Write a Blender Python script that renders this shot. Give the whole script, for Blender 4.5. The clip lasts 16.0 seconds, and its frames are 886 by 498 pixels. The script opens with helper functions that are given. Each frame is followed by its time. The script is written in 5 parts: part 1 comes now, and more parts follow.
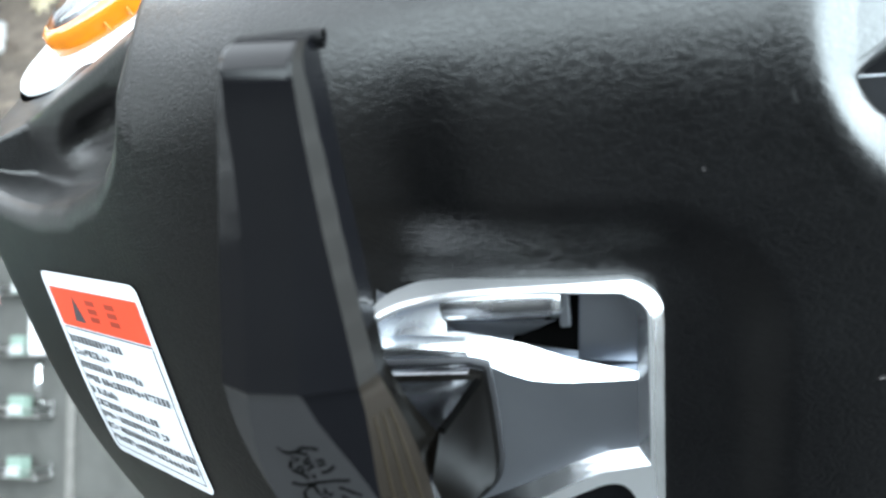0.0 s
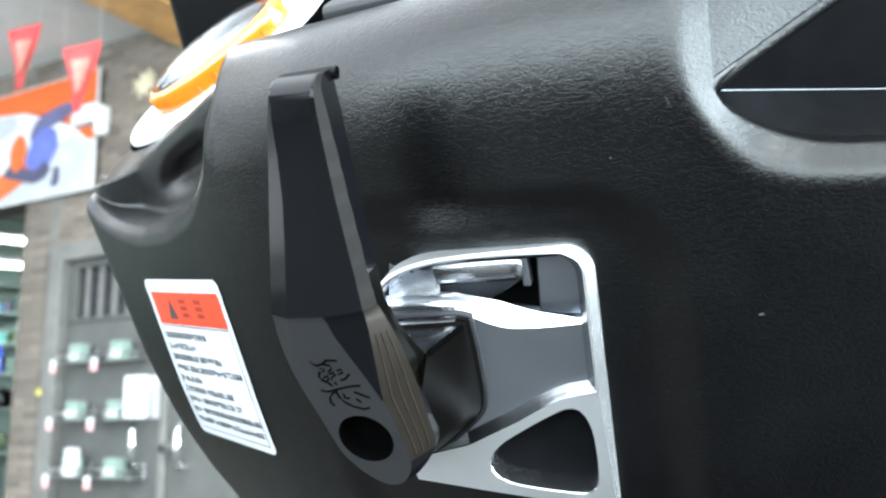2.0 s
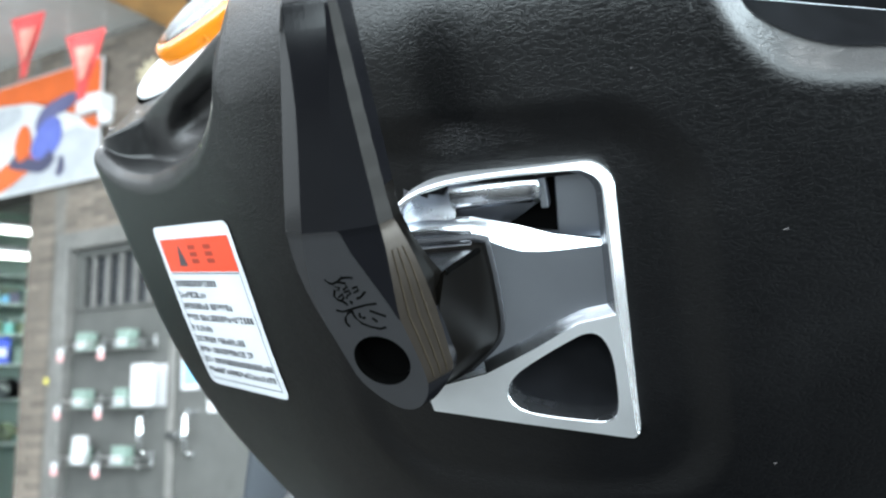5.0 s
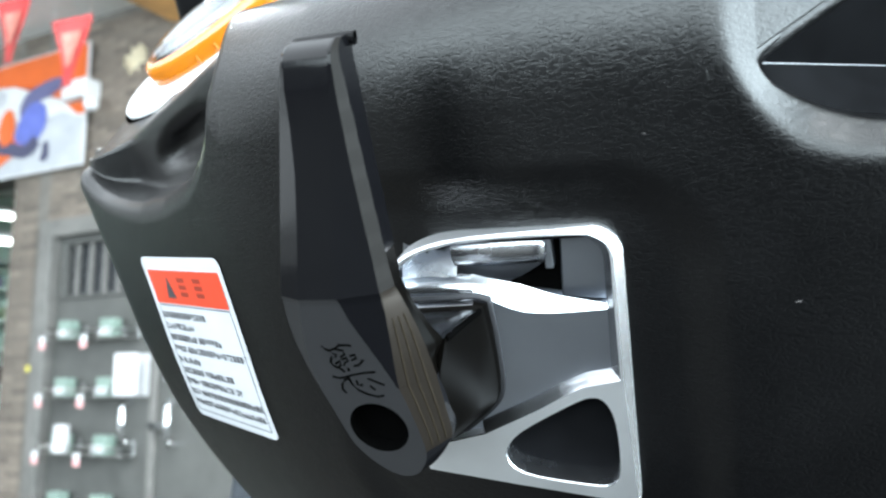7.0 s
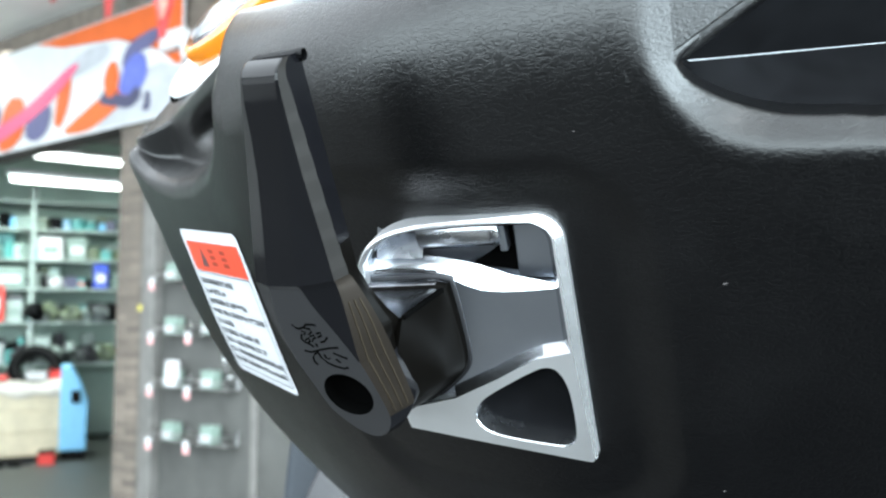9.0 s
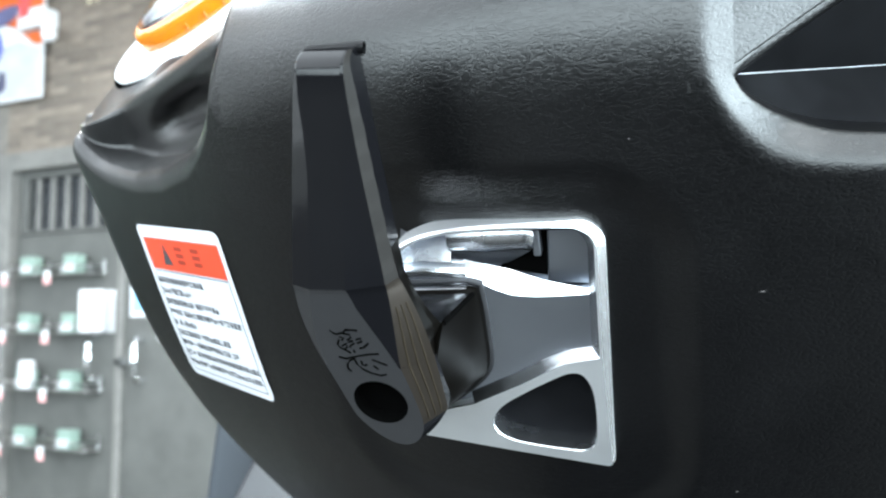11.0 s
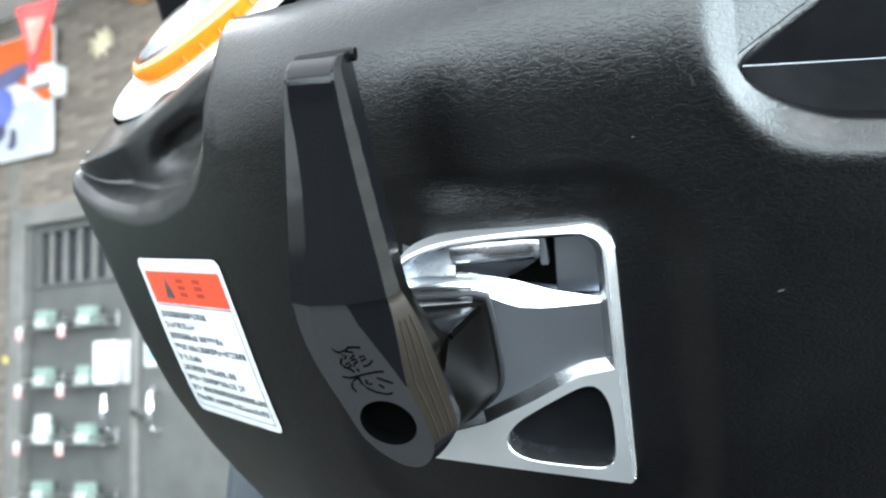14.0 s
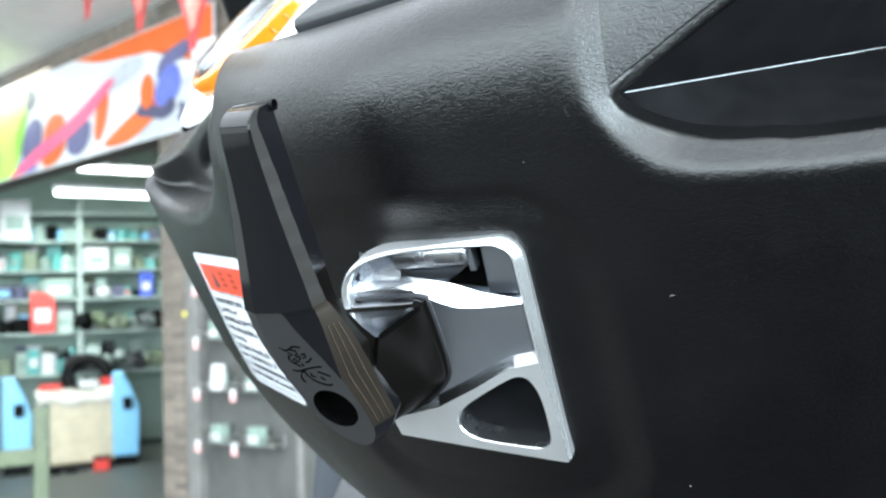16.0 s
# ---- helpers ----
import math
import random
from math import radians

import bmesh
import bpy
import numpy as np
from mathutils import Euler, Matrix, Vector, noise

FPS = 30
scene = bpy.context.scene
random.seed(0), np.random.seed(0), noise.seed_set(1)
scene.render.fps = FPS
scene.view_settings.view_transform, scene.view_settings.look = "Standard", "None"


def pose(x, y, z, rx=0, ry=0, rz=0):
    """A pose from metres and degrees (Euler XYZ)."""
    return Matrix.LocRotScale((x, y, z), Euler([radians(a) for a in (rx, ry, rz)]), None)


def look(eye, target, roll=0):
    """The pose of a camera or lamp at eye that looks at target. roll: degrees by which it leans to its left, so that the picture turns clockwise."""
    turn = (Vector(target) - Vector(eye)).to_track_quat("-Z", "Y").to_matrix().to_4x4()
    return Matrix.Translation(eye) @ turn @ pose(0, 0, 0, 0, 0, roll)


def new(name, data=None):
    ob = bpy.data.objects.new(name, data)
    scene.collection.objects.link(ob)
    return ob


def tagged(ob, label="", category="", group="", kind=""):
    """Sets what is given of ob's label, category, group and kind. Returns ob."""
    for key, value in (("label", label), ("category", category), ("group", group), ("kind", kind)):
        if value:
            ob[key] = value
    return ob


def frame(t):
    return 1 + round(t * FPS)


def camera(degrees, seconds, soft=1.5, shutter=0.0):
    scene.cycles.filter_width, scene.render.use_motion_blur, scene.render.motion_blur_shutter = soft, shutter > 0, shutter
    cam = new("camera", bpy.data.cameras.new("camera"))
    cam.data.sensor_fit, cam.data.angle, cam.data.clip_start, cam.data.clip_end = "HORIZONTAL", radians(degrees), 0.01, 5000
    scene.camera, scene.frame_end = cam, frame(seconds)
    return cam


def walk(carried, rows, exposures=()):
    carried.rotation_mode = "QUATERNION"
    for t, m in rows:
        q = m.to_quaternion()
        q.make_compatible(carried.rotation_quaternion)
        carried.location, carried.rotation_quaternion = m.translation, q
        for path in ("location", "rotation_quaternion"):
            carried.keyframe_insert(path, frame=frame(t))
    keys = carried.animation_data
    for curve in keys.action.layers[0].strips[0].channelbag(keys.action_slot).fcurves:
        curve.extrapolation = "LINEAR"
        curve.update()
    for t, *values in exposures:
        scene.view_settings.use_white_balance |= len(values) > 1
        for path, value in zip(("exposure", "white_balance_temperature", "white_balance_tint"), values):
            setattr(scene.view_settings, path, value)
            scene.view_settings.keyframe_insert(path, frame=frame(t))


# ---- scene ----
cam = camera(55.0, 16.0, soft=2.2)
PATH = [
    (0, (0.0029, 0.01386, 0.76996), (0.00883, 2.00348, 0.9734), -2.05),
    (0.5, (0.00202, 0.01271, 0.77059), (-0.00173, 1.99694, 1.02121), -1.76),
    (1, (0.01076, -0.01054, 0.75839), (-0.09194, 1.95842, 1.09402), -1.89),
    (1.5, (0.02566, -0.04312, 0.74447), (-0.16228, 1.91693, 1.09501), -1.01),
    (2, (0.02604, -0.04192, 0.73843), (-0.15200, 1.91481, 1.11193), -1.96),
    (2.5, (0.02819, -0.04154, 0.73364), (-0.15008, 1.91366, 1.11501), -2.53),
    (3, (0.02823, -0.03981, 0.72969), (-0.14587, 1.91271, 1.12637), -2.29),
    (3.5, (0.02759, -0.03658, 0.72225), (-0.16481, 1.91128, 1.13314), -2.04),
    (4, (0.02525, -0.03635, 0.71732), (-0.16528, 1.91490, 1.11268), -2.50),
    (6.3, (0.02043, -0.02881, 0.73354), (-0.16016, 1.93633, 1.05851), -1.63),
    (6.5, (0.02096, -0.02810, 0.73549), (-0.14912, 1.93663, 1.06852), -1.73),
    (7, (0.01798, -0.03046, 0.74056), (-0.14103, 1.93594, 1.06920), -1.37),
    (7.5, (0.02566, -0.03719, 0.74529), (-0.13465, 1.93346, 1.04664), -2.14),
    (8, (0.03502, -0.04337, 0.74695), (-0.20860, 1.92350, 1.01534), -2.24),
    (8.5, (0.04764, -0.04730, 0.74994), (-0.30614, 1.91133, 0.94640), -1.22),
    (9, (0.05726, -0.04880, 0.74945), (-0.33173, 1.90400, 0.93723), -1.30),
    (9.2, (0.05312, -0.05801, 0.75165), (-0.30152, 1.90144, 0.93812), -1.88),
    (11.3, (-0.00330, -0.04845, 0.75235), (0.00066, 1.94390, 0.92710), -1.31),
    (11.5, (-0.01459, -0.04787, 0.74869), (0.05165, 1.94379, 0.91878), -1.82),
    (12, (-0.02484, -0.04472, 0.74375), (0.08813, 1.94218, 0.94240), -2.79),
    (12.5, (-0.01852, -0.04749, 0.75062), (0.12589, 1.92676, 1.03604), -3.28),
    (13, (-0.01366, -0.04993, 0.74843), (0.11074, 1.92053, 1.06746), -3.33),
    (13.5, (-0.00136, -0.04498, 0.74613), (0.02392, 1.93381, 1.03552), -3.49),
    (14, (0.01293, -0.04124, 0.74604), (-0.09339, 1.93778, 1.01471), -3.45),
    (14.5, (0.02484, -0.04298, 0.74840), (-0.15091, 1.93180, 1.01175), -2.69),
    (15, (0.04130, -0.04680, 0.75063), (-0.23743, 1.92011, 0.98210), -2.64),
    (15.5, (0.05620, -0.05764, 0.75116), (-0.29955, 1.90021, 0.95185), -2.76),
    (16, (0.08131, -0.06450, 0.75516), (-0.39949, 1.86874, 0.93235), -3.51),
]
cam.data.dof.use_dof, cam.data.dof.focus_distance, cam.data.dof.aperture_fstop = True, 0.245, 16.0
CENTRE = (0.03, -0.06, 0.74)
RIG = pose(0, 0, 0.31) @ Matrix.Translation(CENTRE) @ pose(0, 0, 0, 0, -1.0, 0) @ pose(-0.03, 0.06, -0.74)
EXPOSURES = [(0, -0.1), (1, -0.05), (2, -0.1), (4, -0.2), (6.5, -0.36), (7.5, -0.22), (8.3, -0.1), (9, -0.2), (11.5, -0.1), (12, -0.22), (12.8, -0.04), (14.5, -0.13), (16, -0.1)]
walk(cam, [(t, RIG @ look(eye, target, roll)) for t, eye, target, roll in PATH], EXPOSURES)

# ---------------------------------------------------------------- light
world = bpy.data.worlds.new("world")
scene.world = world
world.use_nodes = True
wn = world.node_tree.nodes
wn["Background"].inputs[0].default_value = (0.75, 0.85, 1.0, 1)
wn["Background"].inputs[1].default_value = 0.05


def area(name, x, y, z, sx, sy, watts, colour=(1, 0.98, 0.95), rx=0.0, rz=0.0):
    la = bpy.data.lights.new(name, "AREA")
    la.shape, la.size, la.size_y, la.energy, la.color = "RECTANGLE", sx, sy, watts, colour
    ob = new(name, la)
    ob.matrix_world = pose(x, y, z, rx, 0, rz)
    return ob


# ---------------------------------------------------------------- materials
def mat(name, colour, rough=0.5, metal=0.0, spot=0.25, scale=40.0, bump=0.0, bscale=300.0, emit=0.0, spec=0.5, coat=0.0, trans=0.0, alpha=1.0, space="Object", rvar=0.08):
    m = bpy.data.materials.new(name)
    m.use_nodes = True
    nt = m.node_tree
    b = nt.nodes["Principled BSDF"]
    b.inputs["Roughness"].default_value = rough
    b.inputs["Metallic"].default_value = metal
    b.inputs["Specular IOR Level"].default_value = spec
    b.inputs["Coat Weight"].default_value = coat
    b.inputs["Transmission Weight"].default_value = trans
    b.inputs["Alpha"].default_value = alpha
    co = nt.nodes.new("ShaderNodeTexCoord")
    no = nt.nodes.new("ShaderNodeTexNoise")
    no.inputs["Scale"].default_value, no.inputs["Detail"].default_value, no.inputs["Roughness"].default_value = scale, 6, 0.65
    nt.links.new(co.outputs[space], no.inputs["Vector"])
    ra = nt.nodes.new("ShaderNodeMapRange")
    ra.inputs["From Min"].default_value, ra.inputs["From Max"].default_value = 0.3, 0.7
    ra.inputs["To Min"].default_value, ra.inputs["To Max"].default_value = 1 - spot, 1 + spot
    nt.links.new(no.outputs["Fac"], ra.inputs["Value"])
    mu = nt.nodes.new("ShaderNodeMix")
    mu.data_type, mu.blend_type = "RGBA", "MULTIPLY"
    mu.inputs["Factor"].default_value = 1
    mu.inputs["A"].default_value = (*colour, 1)
    nt.links.new(ra.outputs["Result"], mu.inputs["B"])
    nt.links.new(mu.outputs["Result"], b.inputs["Base Color"])
    rr = nt.nodes.new("ShaderNodeMapRange")
    rr.inputs["To Min"].default_value, rr.inputs["To Max"].default_value = max(0.02, rough - rvar), min(1, rough + rvar)
    nt.links.new(no.outputs["Fac"], rr.inputs["Value"])
    nt.links.new(rr.outputs["Result"], b.inputs["Roughness"])
    if bump:
        n2 = nt.nodes.new("ShaderNodeTexNoise")
        n2.inputs["Scale"].default_value, n2.inputs["Detail"].default_value = bscale, 4
        nt.links.new(co.outputs[space], n2.inputs["Vector"])
        bu = nt.nodes.new("ShaderNodeBump")
        bu.inputs["Strength"].default_value, bu.inputs["Distance"].default_value = bump, 0.3 / bscale
        nt.links.new(n2.outputs["Fac"], bu.inputs["Height"])
        nt.links.new(bu.outputs["Normal"], b.inputs["Normal"])
    if emit:
        b.inputs["Emission Color"].default_value = (*colour, 1)
        b.inputs["Emission Strength"].default_value = emit
    return m


def leather_plastic():
    """Moulded black plastic with a wrinkled leather grain."""
    m = mat("grained_plastic", (0.0006, 0.0006, 0.0008), 0.33, spot=0.12, scale=25, spec=0.37)
    nt = m.node_tree
    b = nt.nodes["Principled BSDF"]
    co = nt.nodes.new("ShaderNodeTexCoord")
    stretch = nt.nodes.new("ShaderNodeMapping")
    stretch.inputs["Scale"].default_value = (0.5, 1, 1)
    nt.links.new(co.outputs["Object"], stretch.inputs["Vector"])
    # wrinkles: thin furrows along the level lines of a twisted noise
    no = nt.nodes.new("ShaderNodeTexNoise")
    no.inputs["Scale"].default_value, no.inputs["Detail"].default_value, no.inputs["Distortion"].default_value = 760, 1.5, 0.8
    nt.links.new(stretch.outputs["Vector"], no.inputs["Vector"])
    off = nt.nodes.new("ShaderNodeMath")
    off.operation = "SUBTRACT"
    off.inputs[1].default_value = 0.5
    nt.links.new(no.outputs["Fac"], off.inputs[0])
    ab = nt.nodes.new("ShaderNodeMath")
    ab.operation = "ABSOLUTE"
    nt.links.new(off.outputs[0], ab.inputs[0])
    mr = nt.nodes.new("ShaderNodeMapRange")
    mr.inputs["From Max"].default_value = 0.09
    mr.interpolation_type = "SMOOTHSTEP"
    nt.links.new(ab.outputs[0], mr.inputs["Value"])
    bu = nt.nodes.new("ShaderNodeBump")
    bu.inputs["Strength"].default_value, bu.inputs["Distance"].default_value = 0.2, 0.0003
    nt.links.new(mr.outputs["Result"], bu.inputs["Height"])
    nt.links.new(bu.outputs["Normal"], b.inputs["Normal"])
    return m


def brushed(name, colour, rough, metal=1.0, streak=(1, 30, 1), depth=0.08):
    m = mat(name, colour, rough, metal, spot=0.08, scale=60, rvar=0.05)
    nt = m.node_tree
    b = nt.nodes["Principled BSDF"]
    co = nt.nodes.new("ShaderNodeTexCoord")
    mp = nt.nodes.new("ShaderNodeMapping")
    mp.inputs["Scale"].default_value = streak
    nt.links.new(co.outputs["Object"], mp.inputs["Vector"])
    no = nt.nodes.new("ShaderNodeTexNoise")
    no.inputs["Scale"].default_value, no.inputs["Detail"].default_value = 90, 3
    nt.links.new(mp.outputs["Vector"], no.inputs["Vector"])
    bu = nt.nodes.new("ShaderNodeBump")
    bu.inputs["Strength"].default_value, bu.inputs["Distance"].default_value = depth, 0.0004
    nt.links.new(no.outputs["Fac"], bu.inputs["Height"])
    nt.links.new(bu.outputs["Normal"], b.inputs["Normal"])
    return m


M = {
    "plastic": leather_plastic(),
    "smooth_plastic": mat("smooth_plastic", (0.025, 0.025, 0.028), 0.42, spot=0.15, scale=60, bump=0.15, bscale=900),
    "grey_plastic": mat("grey_plastic", (0.012, 0.0125, 0.0135), 0.5, spot=0.12, scale=50, spec=0.3),
    "dark_plastic": mat("dark_plastic", (0.002, 0.002, 0.0023), 0.5, spot=0.2, scale=60, spec=0.1),
    # black with hardly any sheen: the shade of recesses put into the material
    "recess_shade": mat("recess_shade", (0.0035, 0.0036, 0.0042), 0.8, spot=0.3, scale=90, spec=0.03),
    "scuff": mat("scuff_mark", (0.06, 0.055, 0.055), 0.6, spot=0.4, scale=900),
    "seam_glint": mat("seam_glint_grey", (0.3, 0.31, 0.33), 0.35, spot=0.2),
    "alu": brushed("machined_aluminium", (0.62, 0.63, 0.66), 0.27),
    # darker than the frame's aluminium: the recess's dim reflections put into the colour
    "alu_matt": mat("recess_aluminium", (0.34, 0.36, 0.4), 0.36, 1.0, spot=0.06, scale=25, rvar=0.04),
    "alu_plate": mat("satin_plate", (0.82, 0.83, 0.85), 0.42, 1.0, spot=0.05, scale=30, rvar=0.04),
    "alu_soft": mat("soft_aluminium", (0.17, 0.175, 0.19), 0.45, 1.0, spot=0.06, scale=25),
    "fillet": mat("dark_collar", (0.05, 0.05, 0.054), 0.5, 1.0, spot=0.1, scale=25),
    "fairing": mat("grey_blue_fairing", (0.02, 0.024, 0.03), 0.5, spot=0.12, scale=12, spec=0.25),
    "alu_edge": brushed("machined_edge", (0.5, 0.51, 0.53), 0.25, streak=(1, 20, 1), depth=0.04),
    "black_metal": brushed("black_anodised", (0.003, 0.003, 0.0036), 0.1, 0.0, streak=(40, 2, 2), depth=0.03),
    # lighter than the arm's black: the floor's reflection put into the colour
    "black_sheen": brushed("black_floor_sheen", (0.025, 0.025, 0.027), 0.3, 0.4, streak=(3, 3, 3), depth=0.04),
    "strip": brushed("dark_scalloped_edge", (0.008, 0.0072, 0.0066), 0.5, 0.0, streak=(2, 2, 20), depth=0.1),
    # lighter copy of the strip, for highlights on its scallops
    "strip_glint": brushed("scallop_highlight", (0.0092, 0.0082, 0.0075), 0.48, 0.0, streak=(2, 2, 20), depth=0.1),
    "block_black": brushed("black_block", (0.0014, 0.0012, 0.001), 0.3, 0.0, streak=(3, 3, 3), depth=0.02),
    # side strip and ridges: a warm brown reflection put into the base colour
    "edge_metal": brushed("warm_sheen_edge", (0.021, 0.0165, 0.013), 0.32, 0.7, streak=(2, 2, 40), depth=0.06),
    "groove": brushed("warm_sheen_ridge", (0.046, 0.036, 0.024), 0.3, 0.7, streak=(2, 2, 40), depth=0.03),
    "throat": mat("polished_throat", (0.14, 0.14, 0.147), 0.2, 1.0, spot=0.1, scale=60),
    "white_label": mat("white_label", (0.42, 0.43, 0.455), 0.45, spot=0.05, scale=30),
    "red_label": mat("red_label", (0.5, 0.045, 0.018), 0.35, spot=0.05, scale=30),
    # black without sheen, for shade painted into holes, gaps and dark lines
    "void": mat("void_black", (0.0012, 0.0012, 0.0012), 0.95, spec=0.0),
    "ink": mat("ink", (0.03, 0.03, 0.035), 0.5),
    "band_ink": mat("band_ink", (0.2, 0.02, 0.008), 0.5),
    "grey_ink": mat("grey_ink", (0.04, 0.04, 0.045), 0.5),
    "white_plastic": mat("white_plastic", (0.68, 0.68, 0.7), 0.3, spot=0.06),
    "amber": mat("amber_lens", (0.42, 0.125, 0.006), 0.12, spot=0.1, scale=90, coat=0.6),
    "clear": mat("clear_lens", (0.95, 0.95, 0.95), 0.03, trans=1.0, spot=0.0),
    "wire": mat("wire_steel", (0.4, 0.4, 0.4), 0.35, 1.0, spot=0.15),
    "chrome": mat("chrome", (0.85, 0.86, 0.88), 0.08, 1.0, spot=0.05),
    "brick": mat("brick", (0.155, 0.126, 0.103), 0.85, spot=0.35, scale=14, bump=0.6, bscale=160),
    "mortar": mat("mortar", (0.14, 0.128, 0.115), 0.9, spot=0.3, scale=9, bump=0.4, bscale=90),
    "concrete": mat("concrete", (0.065, 0.07, 0.063), 0.55, spot=0.3, scale=3, bump=0.2, bscale=80),
    "asphalt": mat("shaded_floor", (0.024, 0.0225, 0.019), 0.7, spot=0.3, scale=5, bump=0.2, bscale=90),
    "brown": mat("brown_wall", (0.3, 0.2, 0.13), 0.7, spot=0.3, scale=3, bump=0.2, bscale=60),
    "night": mat("dark_wall", (0.035, 0.036, 0.04), 0.7, spot=0.2, scale=3),
    "ceiling": mat("ceiling_paint", (0.6, 0.59, 0.57), 0.8, spot=0.08, scale=4),
    "wood": mat("wood", (0.52, 0.28, 0.1), 0.5, spot=0.3, scale=8),
    "steel": mat("painted_steel", (0.068, 0.068, 0.064), 0.5, 0.0, spot=0.2, scale=7, bump=0.05),
    "steel_frame": mat("frame_steel", (0.135, 0.13, 0.122), 0.5, 0.0, spot=0.25, scale=9),
    "dark": mat("dark_glass", (0.02, 0.022, 0.025), 0.2, spot=0.2),
    "paper": mat("paper", (0.56, 0.56, 0.57), 0.6, spot=0.06, scale=12),
    "pale_green": mat("pale_green", (0.19, 0.26, 0.225), 0.5, spot=0.15, scale=20),
    "pink": mat("pink", (0.7, 0.36, 0.36), 0.5),
    "orange": mat("orange_print", (0.6, 0.11, 0.02), 0.45, spot=0.1, scale=5),
    "red": mat("red_print", (0.65, 0.04, 0.03), 0.5, spot=0.15, scale=8),
    "pennant_red": mat("pennant_red", (0.4, 0.035, 0.035), 0.45, spot=0.25, scale=9),
    "pennant_print": mat("pennant_print", (0.42, 0.15, 0.12), 0.5, spot=0.4, scale=25),
    "blue": mat("blue_print", (0.1, 0.13, 0.42), 0.5, spot=0.2, scale=12),
    "navy": mat("navy_print", (0.05, 0.05, 0.1), 0.5, spot=0.2, scale=12),
    "sky": mat("sky_blue_paint", (0.2, 0.5, 0.75), 0.4, spot=0.1),
    "slate": mat("slate_print", (0.1, 0.1, 0.2), 0.5, spot=0.2, scale=12),
    "print_grey": mat("grey_print", (0.4, 0.41, 0.44), 0.5, spot=0.15, scale=6),
    "lime": mat("lime_print", (0.35, 0.7, 0.1), 0.5, spot=0.1),
    "magenta": mat("magenta_print", (0.7, 0.1, 0.2), 0.5, spot=0.1),
    "beige": mat("beige_paint", (0.55, 0.48, 0.34), 0.5, spot=0.15, scale=9),
    "shop_wall": mat("shop_wall", (0.55, 0.72, 0.63), 0.6, spot=0.1, scale=3),
    "cloth": mat("pale_cloth", (0.5, 0.47, 0.42), 0.9, spot=0.2, scale=12),
    "cobalt": mat("cobalt_plastic", (0.02, 0.06, 0.5), 0.4, spot=0.1),
    "oily": mat("oily_metal", (0.1, 0.11, 0.11), 0.35, 0.7, spot=0.4, scale=30),
    "shelf": mat("shelf_steel", (0.3, 0.36, 0.33), 0.45, 0.2, spot=0.15),
    "olive": mat("olive_paint", (0.12, 0.15, 0.09), 0.5, spot=0.25, scale=15),
    "teal": mat("teal", (0.08, 0.3, 0.28), 0.45, spot=0.2),
    "yellow": mat("yellow", (0.7, 0.6, 0.1), 0.5),
    "tube": mat("lamp_tube", (0.9, 1.0, 0.97), 0.4, emit=12.0),
    "lamp_glow": mat("ceiling_tube", (1.0, 0.98, 0.95), 0.4, emit=40.0),
}


for name, level in (("black_metal", 0.17), ("strip", 0.05), ("block_black", 0.03), ("strip_glint", 0.058)):
    M[name].node_tree.nodes["Principled BSDF"].inputs["Specular IOR Level"].default_value = level


# ---------------------------------------------------------------- mesh helpers
def part(name, bm, material, parent=None, label="", smooth=False, m=None):
    me = bpy.data.meshes.new(name)
    bmesh.ops.recalc_face_normals(bm, faces=bm.faces)
    bm.to_mesh(me)
    bm.free()
    me.materials.append(M[material])
    if smooth:
        me.polygons.foreach_set("use_smooth", [True] * len(me.polygons))
    ob = new(name, me)
    if parent:
        ob.parent = parent
    if m is not None:
        ob.matrix_basis = m
    if label:
        tagged(ob, label)
    return ob


def thing(name, m, label, category, group="", kind=""):
    ob = new(name)
    ob.empty_display_size = 0.02
    ob.matrix_basis = m
    return tagged(ob, label, category, group, kind)


def box_bm(x0, x1, y0, y1, z0, z1, bevel=0.0, seg=2, bm=None):
    bm = bm or bmesh.new()
    vs = [bm.verts.new((x, y, z)) for z in (z0, z1) for y in (y0, y1) for x in (x0, x1)]
    fs = [bm.faces.new([vs[i] for i in q]) for q in ((0, 2, 3, 1), (4, 5, 7, 6), (0, 1, 5, 4), (2, 6, 7, 3), (0, 4, 6, 2), (1, 3, 7, 5))]
    if bevel:
        es = list({e for f in fs for e in f.edges})
        bmesh.ops.bevel(bm, geom=es, offset=bevel, segments=seg, profile=0.5, affect="EDGES")
    return bm


def rot_loop(pts, f):
    """Offset a closed outline inwards by f."""
    a = sum(p[0] * q[1] - q[0] * p[1] for p, q in zip(pts, pts[1:] + pts[:1]))
    sgn = 1 if a > 0 else -1
    out = []
    for i, p in enumerate(pts):
        q, r = Vector(pts[i - 1]), Vector(pts[(i + 1) % len(pts)])
        d1, d2 = (Vector(p) - q).normalized(), (r - Vector(p)).normalized()
        n1, n2 = Vector((-d1.y, d1.x)) * sgn, Vector((-d2.y, d2.x)) * sgn
        b = (n1 + n2).normalized()
        out.append(tuple(Vector(p) + b * (f / max(0.4, b.dot(n1)))))
    return out


def smooth_loop(pts, steps=4):
    """A closed Catmull-Rom curve through the points."""
    out, k = [], len(pts)
    for i in range(k):
        p0, p1, p2, p3 = (Vector(pts[(i + j - 1) % k]) for j in range(4))
        for s in range(steps):
            t = s / steps
            out.append(tuple(0.5 * (2 * p1 + (p2 - p0) * t + (2 * p0 - 5 * p1 + 4 * p2 - p3) * t * t + (3 * p1 - p0 - 3 * p2 + p3) * t ** 3)))
    return out


